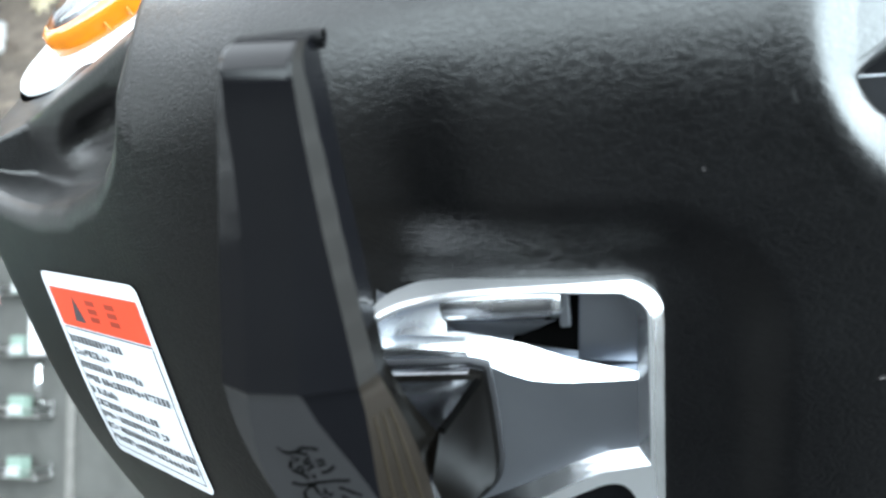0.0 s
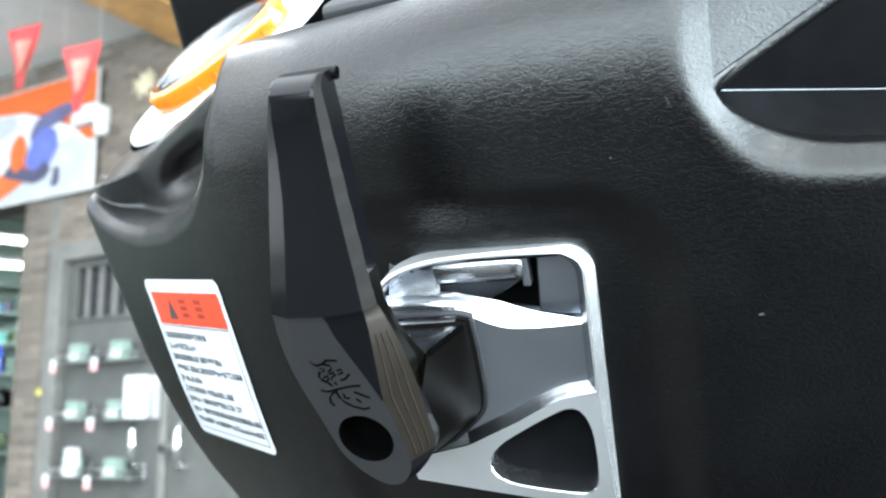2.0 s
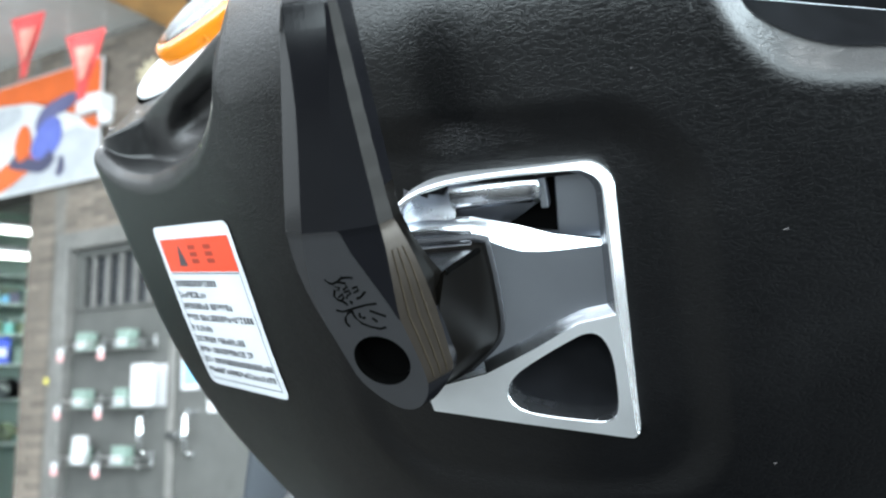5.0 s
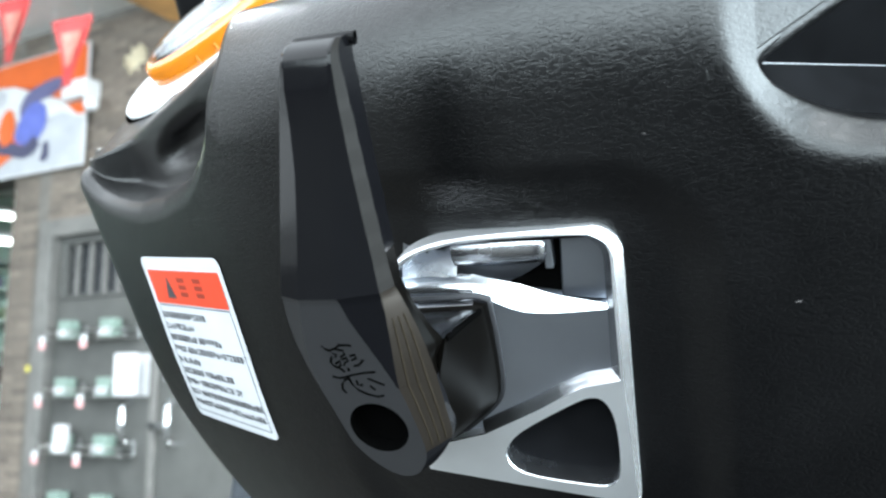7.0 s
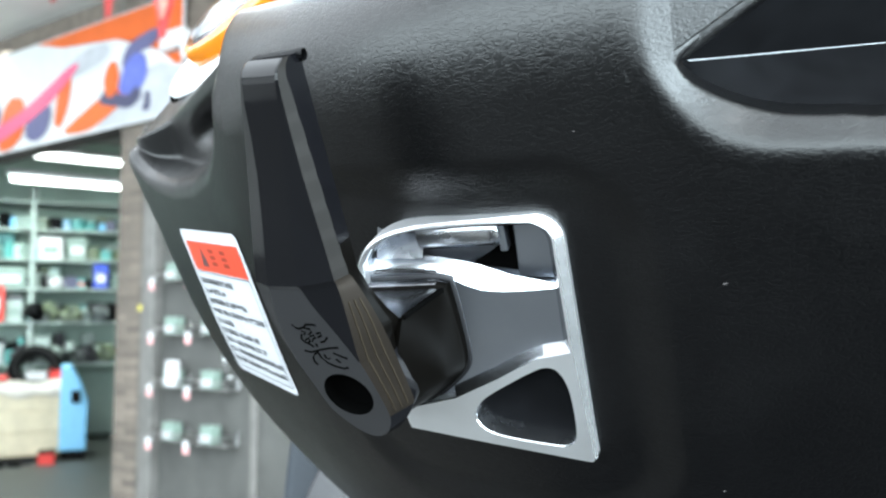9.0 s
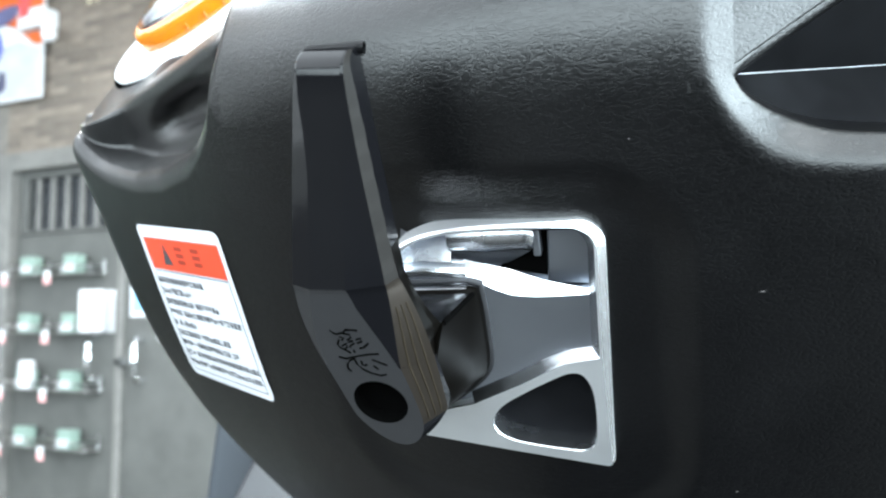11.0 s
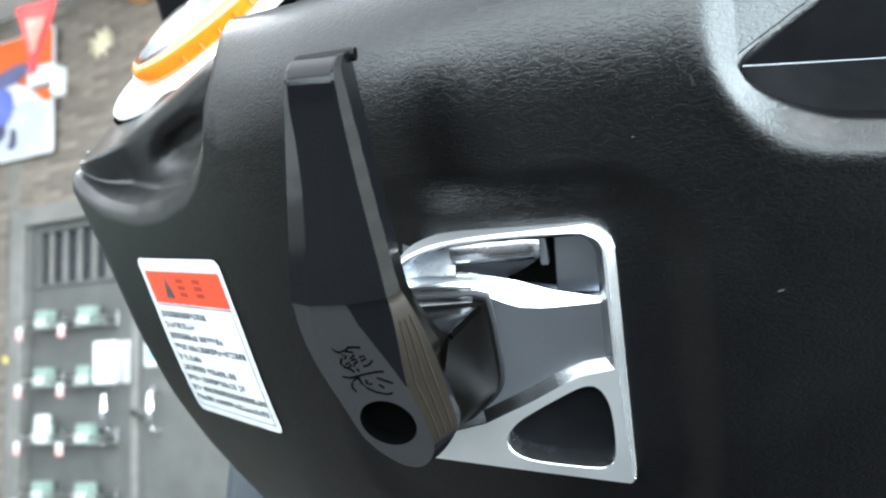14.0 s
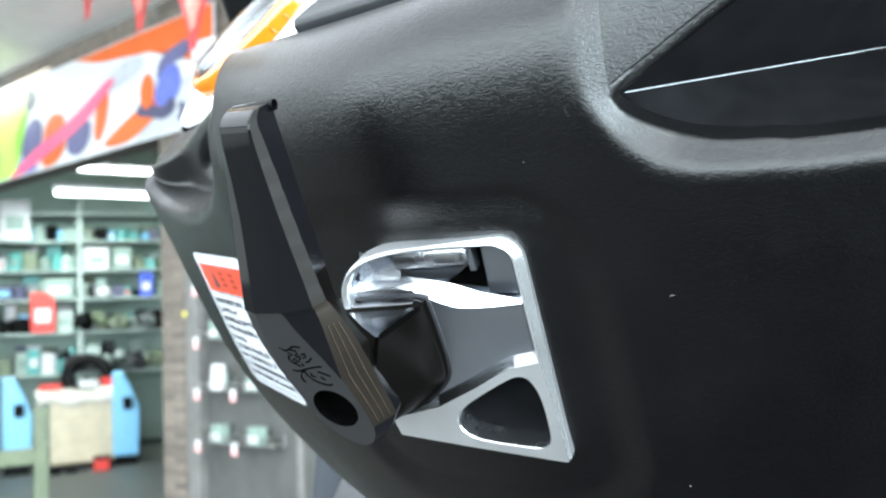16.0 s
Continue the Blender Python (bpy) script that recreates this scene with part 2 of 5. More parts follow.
def solid(outer, holes, n0, n1, bevel=0.0, lift=None, bm=None):
    """A plate cut from an outline with holes, from n0 up to n1, with a bevelled upper rim."""
    bm = bm or bmesh.new()
    fl = lift or (lambda u, v: 0.0)
    put = lambda p, n: bm.verts.new((p[0], p[1], n + fl(p[0], p[1])))
    top, bottom = [], []
    for k, loop in enumerate([outer, *holes]):
        loop = list(loop)
        inner = rot_loop(loop, bevel if k == 0 else -bevel) if bevel else loop
        rows = [[put(p, n0) for p in loop], [put(p, n1 - bevel) for p in loop]]
        if bevel:
            rows.append([put(p, n1) for p in inner])
        for a, b in zip(rows, rows[1:]):
            for i in range(len(a)):
                j = (i + 1) % len(a)
                bm.faces.new((a[i], a[j], b[j], b[i]))
        top.append(rows[-1])
        bottom.append(rows[0])
    for rows in (top, bottom):
        es = [bm.edges.get((r[i], r[(i + 1) % len(r)])) for r in rows for i in range(len(r))]
        bmesh.ops.triangle_fill(bm, use_beauty=True, use_dissolve=False, edges=es)
    return bm


def grid_bm(rows, close=False, bm=None):
    bm = bm or bmesh.new()
    vs = [[bm.verts.new(p) for p in r] for r in rows]
    for a, b in zip(vs, vs[1:]):
        k = len(a)
        for i in range(k if close else k - 1):
            j = (i + 1) % k
            try:
                bm.faces.new((a[i], a[j], b[j], b[i]))
            except ValueError:
                pass
    return bm


def tube_bm(pts, r, sides=8, bm=None):
    rows = []
    for i, p in enumerate(pts):
        d = (Vector(pts[min(i + 1, len(pts) - 1)]) - Vector(pts[max(i - 1, 0)])).normalized()
        a = d.orthogonal().normalized()
        b = d.cross(a)
        rows.append([Vector(p) + r * (math.cos(2 * math.pi * k / sides) * a + math.sin(2 * math.pi * k / sides) * b) for k in range(sides)])
    bm = grid_bm(rows, True, bm)
    return bm


def scaled(bm):
    bmesh.ops.scale(bm, vec=(0.001, 0.001, 0.001), verts=bm.verts)
    return bm


def lerp(x, xs, ys):
    return float(np.interp(x, xs, ys))


def step(x, a, b):
    t = min(1, max(0, (x - a) / (b - a)))
    return t * t * (3 - 2 * t)


# ---------------------------------------------------------------- the scooter's inner leg shield
U, V, N = Vector((0.9802, -0.1981, 0)), Vector((-0.1001, -0.495, 0.8631)), Vector((-0.171, -0.846, -0.505))
PF = RIG @ Matrix(((U.x, V.x, N.x, 0.034), (U.y, V.y, N.y, 0.1957), (U.z, V.z, N.z, 0.742), (0, 0, 0, 1)))

scooter = thing("scooter", PF, "black grained plastic inner leg shield of a scooter", "scooter")

LIP_OUT = [(35, 150), (35, 112), (35, 100), (34.9, 91), (36.2, 84.5), (38.4, 77.7), (42.6, 69), (47.4, 61.8), (53.5, 56), (61, 53), (68, 51.7), (81, 50.6), (108, 50), (240, 52)]
LIP_IN = [(47, 150), (47, 112), (47, 100), (46.6, 90), (46.4, 82), (46.8, 76.8), (49.6, 71.8), (54.4, 67.6), (60.6, 63.8), (66.6, 61.4), (72, 60.1), (83, 58.9), (108, 57.6), (240, 59.6)]


def pocket_depth(u, v):
    """Distance inside the pocket's outer lip line; negative outside."""
    best, inside = 1e9, False
    p = Vector((u, v))
    for a, b in zip(LIP_OUT, LIP_OUT[1:]):
        a, b = Vector(a), Vector(b)
        t = min(1, max(0, (p - a).dot(b - a) / (b - a).length_squared))
        q = a + (b - a) * t
        d = (p - q).length
        if d < best:
            best, inside = d, (b - a).x * (p - a).y - (b - a).y * (p - a).x > 0
    return best if inside else -best


def base_n(u, v):
    d = max(0.0, -u)
    n = -46 * (d / 122) ** 1.74 if d < 122 else -46 - 0.66 * (d - 122)
    if v < -20:
        n -= 0.0021 * (v + 20) ** 2
    return n


def recess(u, v):
    """The shallow rounded recess round the hook's plate."""
    cx, cy, hx, hy, r = -21, -4, 55, 58, 26
    dx, dy = abs(u - cx) - hx + r, abs(v - cy) - hy + r
    d = math.hypot(max(dx, 0), max(dy, 0)) + min(max(dx, dy), 0) - r
    return -3.2 * step(-d, -6, 8)


def crest_n(v):
    """The face's roll back towards its crest."""
    return -26 * (1 - math.sqrt(max(0.0, 1 - min(1, max(0, (v - 74) / 36)) ** 2.3)))


def front_n(u, v):
    return base_n(u, v) + recess(u, v)


def edge_u(v):
    return lerp(v, [-240, -139, -116, -87, -62, -30, 10, 48, 80], [-95, -150, -165, -183, -194, -203, -211, -221, -224])


RIM_U = [-230, -220, -213, -206, -198, -187, -175, -154, -133, -125, -120, -116, -113, -110]
RIM_V = [49, 46, 40.5, 37, 35.4, 35, 35.6, 40.5, 50, 57, 63, 72, 84, 101]


LEDGE_U = [-230, -225, -198, -170, -140, -112, -108]
LEDGE_V = [43, 45, 55, 66.5, 78.5, 91, 94]


def finger_dent(u, v):
    """The deeper hollow in the recess's back wall."""
    du, dv = (u + 146) / 27, (v - 58 - 0.34 * (u + 146)) / 8
    return 9.0 * step(1.25 - math.hypot(du, dv), 0, 0.75)


TOPS = 44


def column(u0, c):
    """Profile of one column from the bottom to the crest and back; c > 0 counts from the body's corner to the outer edge."""
    wing = u0 < -110
    if wing:
        crest = lerp(u0, RIM_U, RIM_V)
        rad = lerp(u0, [-219, -200, -120, -112], [7, 7, 8, 14])
        v0 = crest - rad
    else:
        rad = 36
        v0 = 74 + 0.075 * min(0, u0)
    lean = lambda v: 9 * step(v, 40, 108) * (max(0, 1 - c * 3) if wing else max(0, 1 - (u0 + 110) / 45))
    at = (lambda v: -110 + lean(v) + c * (edge_u(v) + 110)) if wing else (lambda v: u0 + lean(v))
    low = [lerp(k / 119, [0, 0.25, 0.72, 1], [-240, -60, 40 - 0.75 * max(0, 60 - v0), v0]) for k in range(120)]
    out = [(at(v), v, front_n(at(v), v)) for v in low]
    u1, n1 = out[-1][0], out[-1][2]
    if u0 >= 52:
        out += [(u0, v, front_n(u0, v)) for v in [v0 + (150 - v0) * (k + 1) / TOPS for k in range(TOPS)]]
        return out
    for k in range(1, 21):
        a = k / 20 * math.pi / 2
        vk = v0 + rad * math.sin(a)
        out.append((at(vk) if not wing else u1 + lean(vk) - lean(v0), vk, base_n(u1, v0) - (rad * (1 - math.cos(a)) if wing else -crest_n(74 + vk - v0))))
    u1, v1, n1 = out[-1]
    if wing:
        # shelf behind the rounded rim, the hollow's back wall, then the ledge under the lamp
        g = step(u0, -218, -194)
        deep = 1.5 + 15 * g
        foot, nb = v1 + 1.2 * g, n1 - deep - 1
        vl = max(v1 + 1.0, lerp(u0, LEDGE_U, LEDGE_V))
        prof = [(v1 + 0.3 * f, n1 - deep * f) for f in (0.2, 0.4, 0.6, 0.8, 0.94)] + [(foot, nb)]
        for k in range(1, 10):
            vk = foot + (vl - 2 * g - foot) * k / 9
            prof.append((vk, nb - k / 9 - g * finger_dent(u0, vk)))
        prof += [(vl - 0.7 * g, nb - 2.0), (vl, nb - 4.0)]
        # the ledge dips under the lamp's foot
        under = lambda n: 81.5 + 0.317 * (u1 + 168) - 0.548 * (n + 176)
        dip = step(u0, -188, -158)
        prof += [(vl + 0.3 * d + (0 if d < 9 else dip * min(0, under(nb - 4.0 - d) - vl - 0.3 * d)), nb - 4.0 - d) for d in (4, 8, 15, 26, 40, 65, 105)]
        out += [(u1, v, n) for v, n in prof]
    else:
        out += [(u1, v1 - 12 * math.sin(k / 24 * 2.6), n1 - 110 * (k / 24) ** 1.3) for k in range(1, 25)]
    return out


cols = []
for k in range(9):
    # rolled outer edge
    a = (9 - k) / 9 * math.radians(165)
    row = column(-218, 1.0)
    T, Nn, rr = Vector((-0.83, 0, -0.55)), Vector((-0.55, 0, 0.83)), 9.0
    cols.append([Vector(p) + rr * (math.sin(a) * T - (1 - math.cos(a)) * Nn) for p in row])
for k in range(40):
    c = 1 - k / 40
    cols.append([Vector(p) for p in column(-110.01 - c * 108, c)])
us = [-109.5 + 2.2 * k for k in range(63)] + [30 + 1.0 * k for k in range(48)] + [78.5 + 1.5 * k for k in range(40)] + [140 + 5 * k for k in range(20)]
for u in us:
    cols.append([Vector(p) for p in column(u, 0)])
bm = grid_bm(cols)
well = [f for f in bm.faces if (c := f.calc_center_median()).x > 30 and c.y > 45 and pocket_depth(c.x, c.y) > -0.7 or -46 < c.x < 11.5 and lerp(c.x, [-46, -40, 11.5], [0, -25, -36.5]) < c.y < lerp(c.x, [-47, -43, -36, -27], [25, 32, 36.5, 39.5]) and c.z > -20]
bmesh.ops.delete(bm, geom=well, context="FACES")
shield = part("inner_panel", scaled(bm), "plastic", scooter, smooth=True)
so = shield.modifiers.new("thick", "SOLIDIFY")
so.thickness, so.offset = 0.0025, -1

# rounded lip of the pocket
def open_curve(pts, steps=8):
    out = []
    for i in range(1, len(pts) - 2):
        p0, p1, p2, p3 = (Vector(pts[i + j - 1]) for j in range(4))
        for s in range(steps):
            t = s / steps
            out.append(0.5 * (2 * p1 + (p2 - p0) * t + (2 * p0 - 5 * p1 + 4 * p2 - p3) * t * t + (3 * p1 - p0 - 3 * p2 + p3) * t ** 3))
    return out + [Vector(pts[-2]), Vector(pts[-1])]


lip_o, lip_i = open_curve(LIP_OUT), open_curve(LIP_IN)
rows = []
for po, pi in zip(lip_o, lip_i):
    slope = radians(46 - 12 * step(po.y, 66, 84))
    wide = (pi - po).length * 1.02
    back = (po - pi).normalized()
    row = [Vector((*(po + back * 2.4), 0.1)), Vector((*(po + back * 1.2), 0.11))]
    x, h = 0.0, 0.1
    for k in range(17):
        f = k / 16
        row.append(Vector((*(po - back * x), h)))
        a = slope * (0.12 + 0.88 * step(f, 0.0, 0.6)) * (1 + 0.5 * step(f, 0.86, 1.0) * (1 - step(po.y, 68, 78)))
        x += wide / 16
        h -= wide / 16 * math.tan(a)
    end = row[-1]
    fall = 1 - step(po.y, 75, 79)
    row += [end + Vector((0, -0.6, -2.5)) * fall + Vector((2.5, 1.2, -1.9)) * (1 - fall), end + Vector((0.6, -2, -14)) * fall + Vector((6, 2.8, -5.0)) * (1 - fall)]
    rows.append([p + Vector((0, 0, crest_n(p.y))) for p in row])
part("pocket_lip", scaled(grid_bm(rows)), "plastic", scooter, "bright rounded rim of the storage pocket", True)
wall_left = [r[-3] for r in rows if r[-3].y > 78.5][::-1]

# pocket interior
white = [Vector((47.6, 74.6, -12.6)), Vector((80, 62.4, -56.2)), Vector((130, 43.7, -123.4)), Vector((200, 17.5, -217.5))]
d0, d1 = Vector((46.2, 78.6, -8.5)), Vector((210, 155, -89))
rows = []
for k in range(25):
    t = (k / 24) ** 1.6
    rows.append([p + (d1 + Vector((0, 1.5 * (p.y - d0.y), -0.7 * (p.y - d0.y))) - p) * t + Vector((0, 0, -2.2 * math.sin(math.pi * min(1, t * 3)))) - Vector((0, 0, 0.1)) for p in [d0] + wall_left])
part("pocket_wall", scaled(grid_bm(rows)), "plastic", scooter, "grained grey side of the pocket", True)
diag = [r[0] for r in rows]
under = Vector((-0.5, -1.3, -1.2))
part("pocket_edge", scaled(tube_bm([p + under for p in diag], 3.0, 16)), "plastic", scooter, smooth=True)
lower = [d0 + (d1 - d0) * t + Vector((0, -2.6, -2.4)) for t in (0, 0.2, 0.5, 1)]
rows = [[w + (d - w) * (k / 6) for w, d in zip(white, lower)] for k in range(7)]
part("pocket_fascia", scaled(grid_bm(rows)), "recess_shade", scooter, "dark recessed pocket wall", True)
sill = [(pi + (po - pi).normalized() * 1.5) for po, pi in zip(lip_o, lip_i) if pi.y < 75]
sill = [Vector((p.x, p.y - 1.5, -15 - 0.03 * p.x)) for p in sill]
far = [white[0] + (white[-1] - white[0]) * min(1, max(0, (p.x - 47.6) / 152.4)) for p in sill]
rows = [[w + (d - w) * (k / 6) for w, d in zip(far, sill)] for k in range(7)]
part("pocket_floor", scaled(grid_bm(rows)), "recess_shade", scooter, "dark pocket floor", True)
# pale tube painted for the bright highlight along the pocket's seam
part("pocket_rib", scaled(tube_bm([w + (white[-1] - white[0]) * 0.01 + Vector((0, 0.1, 0.3)) for w in white], 0.16, 6)), "seam_glint", scooter, "thin pale tube for the highlight on the pocket's seam", True)

# lid behind the crest
rows = []
for k in range(30):
    u = -62 + k * 3.1
    n = -46
    rows.append([Vector((u, 107 + 0.045 * (u + 60) + dv, n - dn)) for dv, dn in ((-3, 1), (0, 0), (1.5, 0.6), (2.4, 2.2), (4, 12), (8, 45), (10, 70))])
part("dash_lid", scaled(grid_bm(rows)), "grey_plastic", scooter, "smooth dark dashboard lid with a seam", True)

# scuffs and dust on the face
for u, v, a, w in ((54, 20, 0.8, 0.22), (48, -48, 0.4, 0.3), (22, 64, 0.25, 0.2)):
    n = front_n(u, v) + 0.03
    rows = [[Vector((u + a * math.cos(t) * r, v + w * math.sin(t) * r + 0.2 * a * math.cos(t) * r, n)) for t in [2 * math.pi * k / 10 for k in range(10)]] for r in (1.0, 0.1)]
    part("scuff", scaled(grid_bm(rows, True)), "scuff", scooter, "small pale scuff")

# warning label
LAB = {"tl": (-182.4, 13.6), "tr": (-123.6, 24.6), "bl": (-174.2, -58.4), "br": (-115.8, -46.2)}


def lab(s, t, h=0.45):
    """A place on the label: s to the right and t down, both from 0 to 1."""
    u = (LAB["tl"][0] * (1 - s) + LAB["tr"][0] * s) * (1 - t) + (LAB["bl"][0] * (1 - s) + LAB["br"][0] * s) * t
    v = (LAB["tl"][1] * (1 - s) + LAB["tr"][1] * s) * (1 - t) + (LAB["bl"][1] * (1 - s) + LAB["br"][1] * s) * t
    return Vector((u, v, base_n(u, v) + h))


def lab_patch(s0, s1, t0, t1, h, round_=0.0, ns=8, nt=8, slant=0.0):
    rows = []
    ts = [t0 + (t1 - t0) * k / nt for k in range(nt + 1)]
    if round_:
        ts = sorted(set(ts + [t0 + round_ * (1 - math.cos(a * math.pi / 8)) for a in range(5)] + [t1 - round_ * (1 - math.cos(a * math.pi / 8)) for a in range(5)]))
    for t in ts:
        e = 0.0
        if round_:
            d = min(t - t0, t1 - t)
            if d < round_:
                e = round_ - math.sqrt(max(0, round_ ** 2 - (round_ - d) ** 2))
        rows.append([lab(s0 + e + (s1 - s0 - 2 * e) * k / ns, t, h) for k in range(ns + 1)])
    return scaled(grid_bm(rows))


label_ob = part("warning_label", lab_patch(0, 1, 0, 1, 0.45, 0.05, 14, 14), "white_label", scooter, "white warning sticker with a red band and lines of print", True)
part("red_band", lab_patch(0.05, 0.955, 0.075, 0.27, 0.62), "red_label", label_ob, "orange-red warning band", True)
for s0, s1, t0, t1 in ((0.05, 0.058, 0.29, 0.955), (0.947, 0.955, 0.29, 0.955), (0.05, 0.955, 0.95, 0.957), (0.05, 0.955, 0.277, 0.284)):
    part("border_line", lab_patch(s0, s1, t0, t1, 0.62), "grey_ink", label_ob)
bm = bmesh.new()
bm.faces.new([bm.verts.new(lab(s, t, 0.72) * 0.001) for s, t in ((0.23, 0.235), (0.345, 0.235), (0.29, 0.105))])
part("warning_triangle", bm, "ink", label_ob, "black warning triangle")
for s0 in (0.42, 0.62):
    for dt in (0.115, 0.155, 0.195):
        part("band_mark", lab_patch(s0, s0 + 0.095, dt, dt + 0.026, 0.72, 0, 2, 2), "band_ink", label_ob)
rng = random.Random(4)
for k, ends in enumerate(((0.07, 0.6), (0.07, 0.42), (0.07, 0.72), (0.07, 0.9), (0.07, 0.37), (0.07, 0.72), (0.07, 0.74), (0.07, 0.92), (0.07, 0.9))):
    t, s = 0.32 + k * 0.069, ends[0]
    bm = bmesh.new()
    while s < ends[1]:
        w = rng.uniform(0.026, 0.036)
        for dt in (0.0, 0.013, 0.026):
            if rng.random() < 0.88:
                q = [lab(a, t + b, 0.7) * 0.001 for a, b in ((s, dt), (s + w * rng.uniform(0.6, 1), dt), (s + w, dt + 0.011), (s, dt + 0.011))]
                bm.faces.new([bm.verts.new(p) for p in q])
        q = [lab(a, t + b, 0.7) * 0.001 for a, b in ((s + w * 0.4, 0), (s + w * 0.56, 0), (s + w * 0.56, 0.036), (s + w * 0.4, 0.036))]
        bm.faces.new([bm.verts.new(p) for p in q])
        s += w + (0.008 if rng.random() < 0.97 else 0.03)
    part("text_line", bm, "grey_ink", label_ob)

# ---------------------------------------------------------------- signal lamp on the outer corner
NL, A1 = Vector((-0.268, 0.845, 0.463)), Vector((0.81, 0.46, -0.34))
A1 = (A1 - NL * A1.dot(NL)).normalized()
A2 = NL.cross(A1)
LC = Vector((-178, 82.1, -172)) + A1 * 12 - A2 * 5 + NL * 2


def ell(a, b, h, k, steps=48):
    t = 2 * math.pi * k / steps
    return LC + A1 * (a * math.cos(t)) + A2 * (b * math.sin(t)) + NL * h


def ring_bm(prof, steps=48):
    return scaled(grid_bm([[ell(a, b, h, k, steps) for k in range(steps)] for a, b, h in prof], True))


lamp = part("signal_lamp", ring_bm([(57, 24, -5), (59.5, 25.5, -2), (59.5, 25.5, 0.6), (58, 24.4, 1.8), (39, 15.5, 2.4), (39, 15.5, -4)]), "white_plastic", scooter, "white oval lamp base with amber ring and clear dome", True)
# black ring added for the shadow line between lamp base and ledge
part("gasket", ring_bm([(58, 24.6, -6), (61.8, 27.6, -5), (61.8, 27.6, -1.6), (58, 24.4, -0.8)]), "void", lamp, "black ring for the shadow gap under the lamp base", True)
part("amber_ring", ring_bm([(39.8, 16.8, 2), (39.5, 16.5, 8.5), (38.4, 15.4, 11), (36, 13, 12.2), (33.5, 11.4, 11.6), (33.5, 11.4, 2.5)]), "amber", lamp, "amber plastic ring", True)
part("reflector", ring_bm([(35.5, 12.2, 8.5), (28, 9.5, 4), (14, 5, 2.6), (1, 0.4, 2.6)]), "alu_soft", lamp, "grey satin reflector bowl", True)
part("clear_dome", ring_bm([(36.5, 13, 10), (34.5, 12, 13), (27, 9.5, 15.6), (15, 5.4, 17), (1, 0.4, 17.4)]), "clear", lamp, "clear domed lens", True)
for k in (33, 35, 37, 39, 41):
    p, q = ell(39.7, 16.7, 3, k), ell(39.7, 16.7, 7, k)
    part("lens_step", scaled(tube_bm([p, q], 0.8, 6)), "amber", lamp)

# dark block of the handlebar behind the lamp
part("handlebar_cover", scaled(box_bm(-230, -110, 62, 240, -300, -236, 8, 3)), "dark_plastic", scooter, "matt black handlebar cover", True)

# lower body, down to the floor
inv = PF.inverted()
rows = []
for z, x0, x1, y0, y1 in ((0.0, -0.14, 0.3, 0.36, 0.7), (0.12, -0.15, 0.32, 0.3, 0.74), (0.5, -0.15, 0.33, 0.34, 0.6), (0.78, -0.13, 0.33, 0.37, 0.52), (0.93, -0.1, 0.32, 0.36, 0.46)):
    cx, cy, hx, hy = (x0 + x1) / 2, (y0 + y1) / 2, (x1 - x0) / 2, (y1 - y0) / 2
    ring = []
    for k in range(32):
        a = 2 * math.pi * k / 32
        c_, s_ = math.cos(a), math.sin(a)
        ring.append(inv @ Vector((cx + hx * math.copysign(abs(c_) ** 0.6, c_), cy + hy * math.copysign(abs(s_) ** 0.6, s_), z)))
    rows.append(ring)
part("lower_body", grid_bm(rows, True), "smooth_plastic", scooter, "dark grey lower body panel", True)


def in_body(bm):
    """From world places to the scooter's frame."""
    bmesh.ops.transform(bm, matrix=inv, verts=bm.verts)
    return bm


# outer fairing below the wing: a grey-blue skin and a darker flank with a slanted edge
rows = []
for z, x0 in ((0.25, -0.215), (0.5, -0.205), (0.75, -0.19), (0.95, -0.171), (1.0, -0.165), (1.02, -0.162)):
    rows.append([Vector((x0 + dx, y, z)) for dx, y in ((0.09, 0.53), (0.03, 0.522), (0.008, 0.518), (0.002, 0.519), (0, 0.523), (0.002, 0.53), (0.02, 0.56), (0.07, 0.59))])
fairing = part("side_fairing", in_body(grid_bm(rows)), "fairing", scooter, "grey-blue outer fairing skin", True)
fairing.modifiers.new("thick", "SOLIDIFY").thickness = 0.003
rows = []
for z, x0 in ((0.25, -0.19), (0.6, -0.18), (0.9, -0.167), (0.93, -0.16), (0.95, -0.152), (0.975, -0.139), (1.0, -0.125)):
    rows.append([Vector((x, y, z)) for x, y in ((x0 + 0.012, 0.53), (x0 + 0.002, 0.521), (x0 + 0.002, 0.513), (x0 + 0.006, 0.508), (0.0, 0.5))])
part("fairing_flank", in_body(grid_bm(rows)), "smooth_plastic", scooter, "dark grey inner flank", True)
# unseen parts added to darken the panel's reflections, the seat widened rightwards
part("floorboard", in_body(box_bm(-0.16, 0.30, -0.75, 0.42, 0.24, 0.31, 0.02, 3)), "dark_plastic", scooter, "unseen black floorboard that darkens reflections")
rows = []
for y, hw, top in ((-0.5, 0.16, 0.70), (-0.54, 0.21, 0.78), (-0.72, 0.23, 0.81), (-1.0, 0.24, 0.82), (-1.35, 0.24, 0.83), (-1.5, 0.2, 0.81)):
    rows.append([Vector((0.14 + hw * math.copysign(abs(math.cos(a)) ** 0.6, math.cos(a)), y, 0.42 + (top - 0.42) * (0.5 + 0.5 * math.copysign(abs(math.sin(a)) ** 0.6, math.sin(a))))) for a in [2 * math.pi * k / 24 for k in range(24)]])
part("seat", in_body(grid_bm(rows, True)), "dark_plastic", scooter, "unseen black seat, widened to darken reflections", True)
part("rear_body", in_body(box_bm(-0.10, 0.24, -1.5, -0.6, 0.0, 0.5, 0.06, 3)), "dark_plastic", scooter, "unseen dark rear body block")

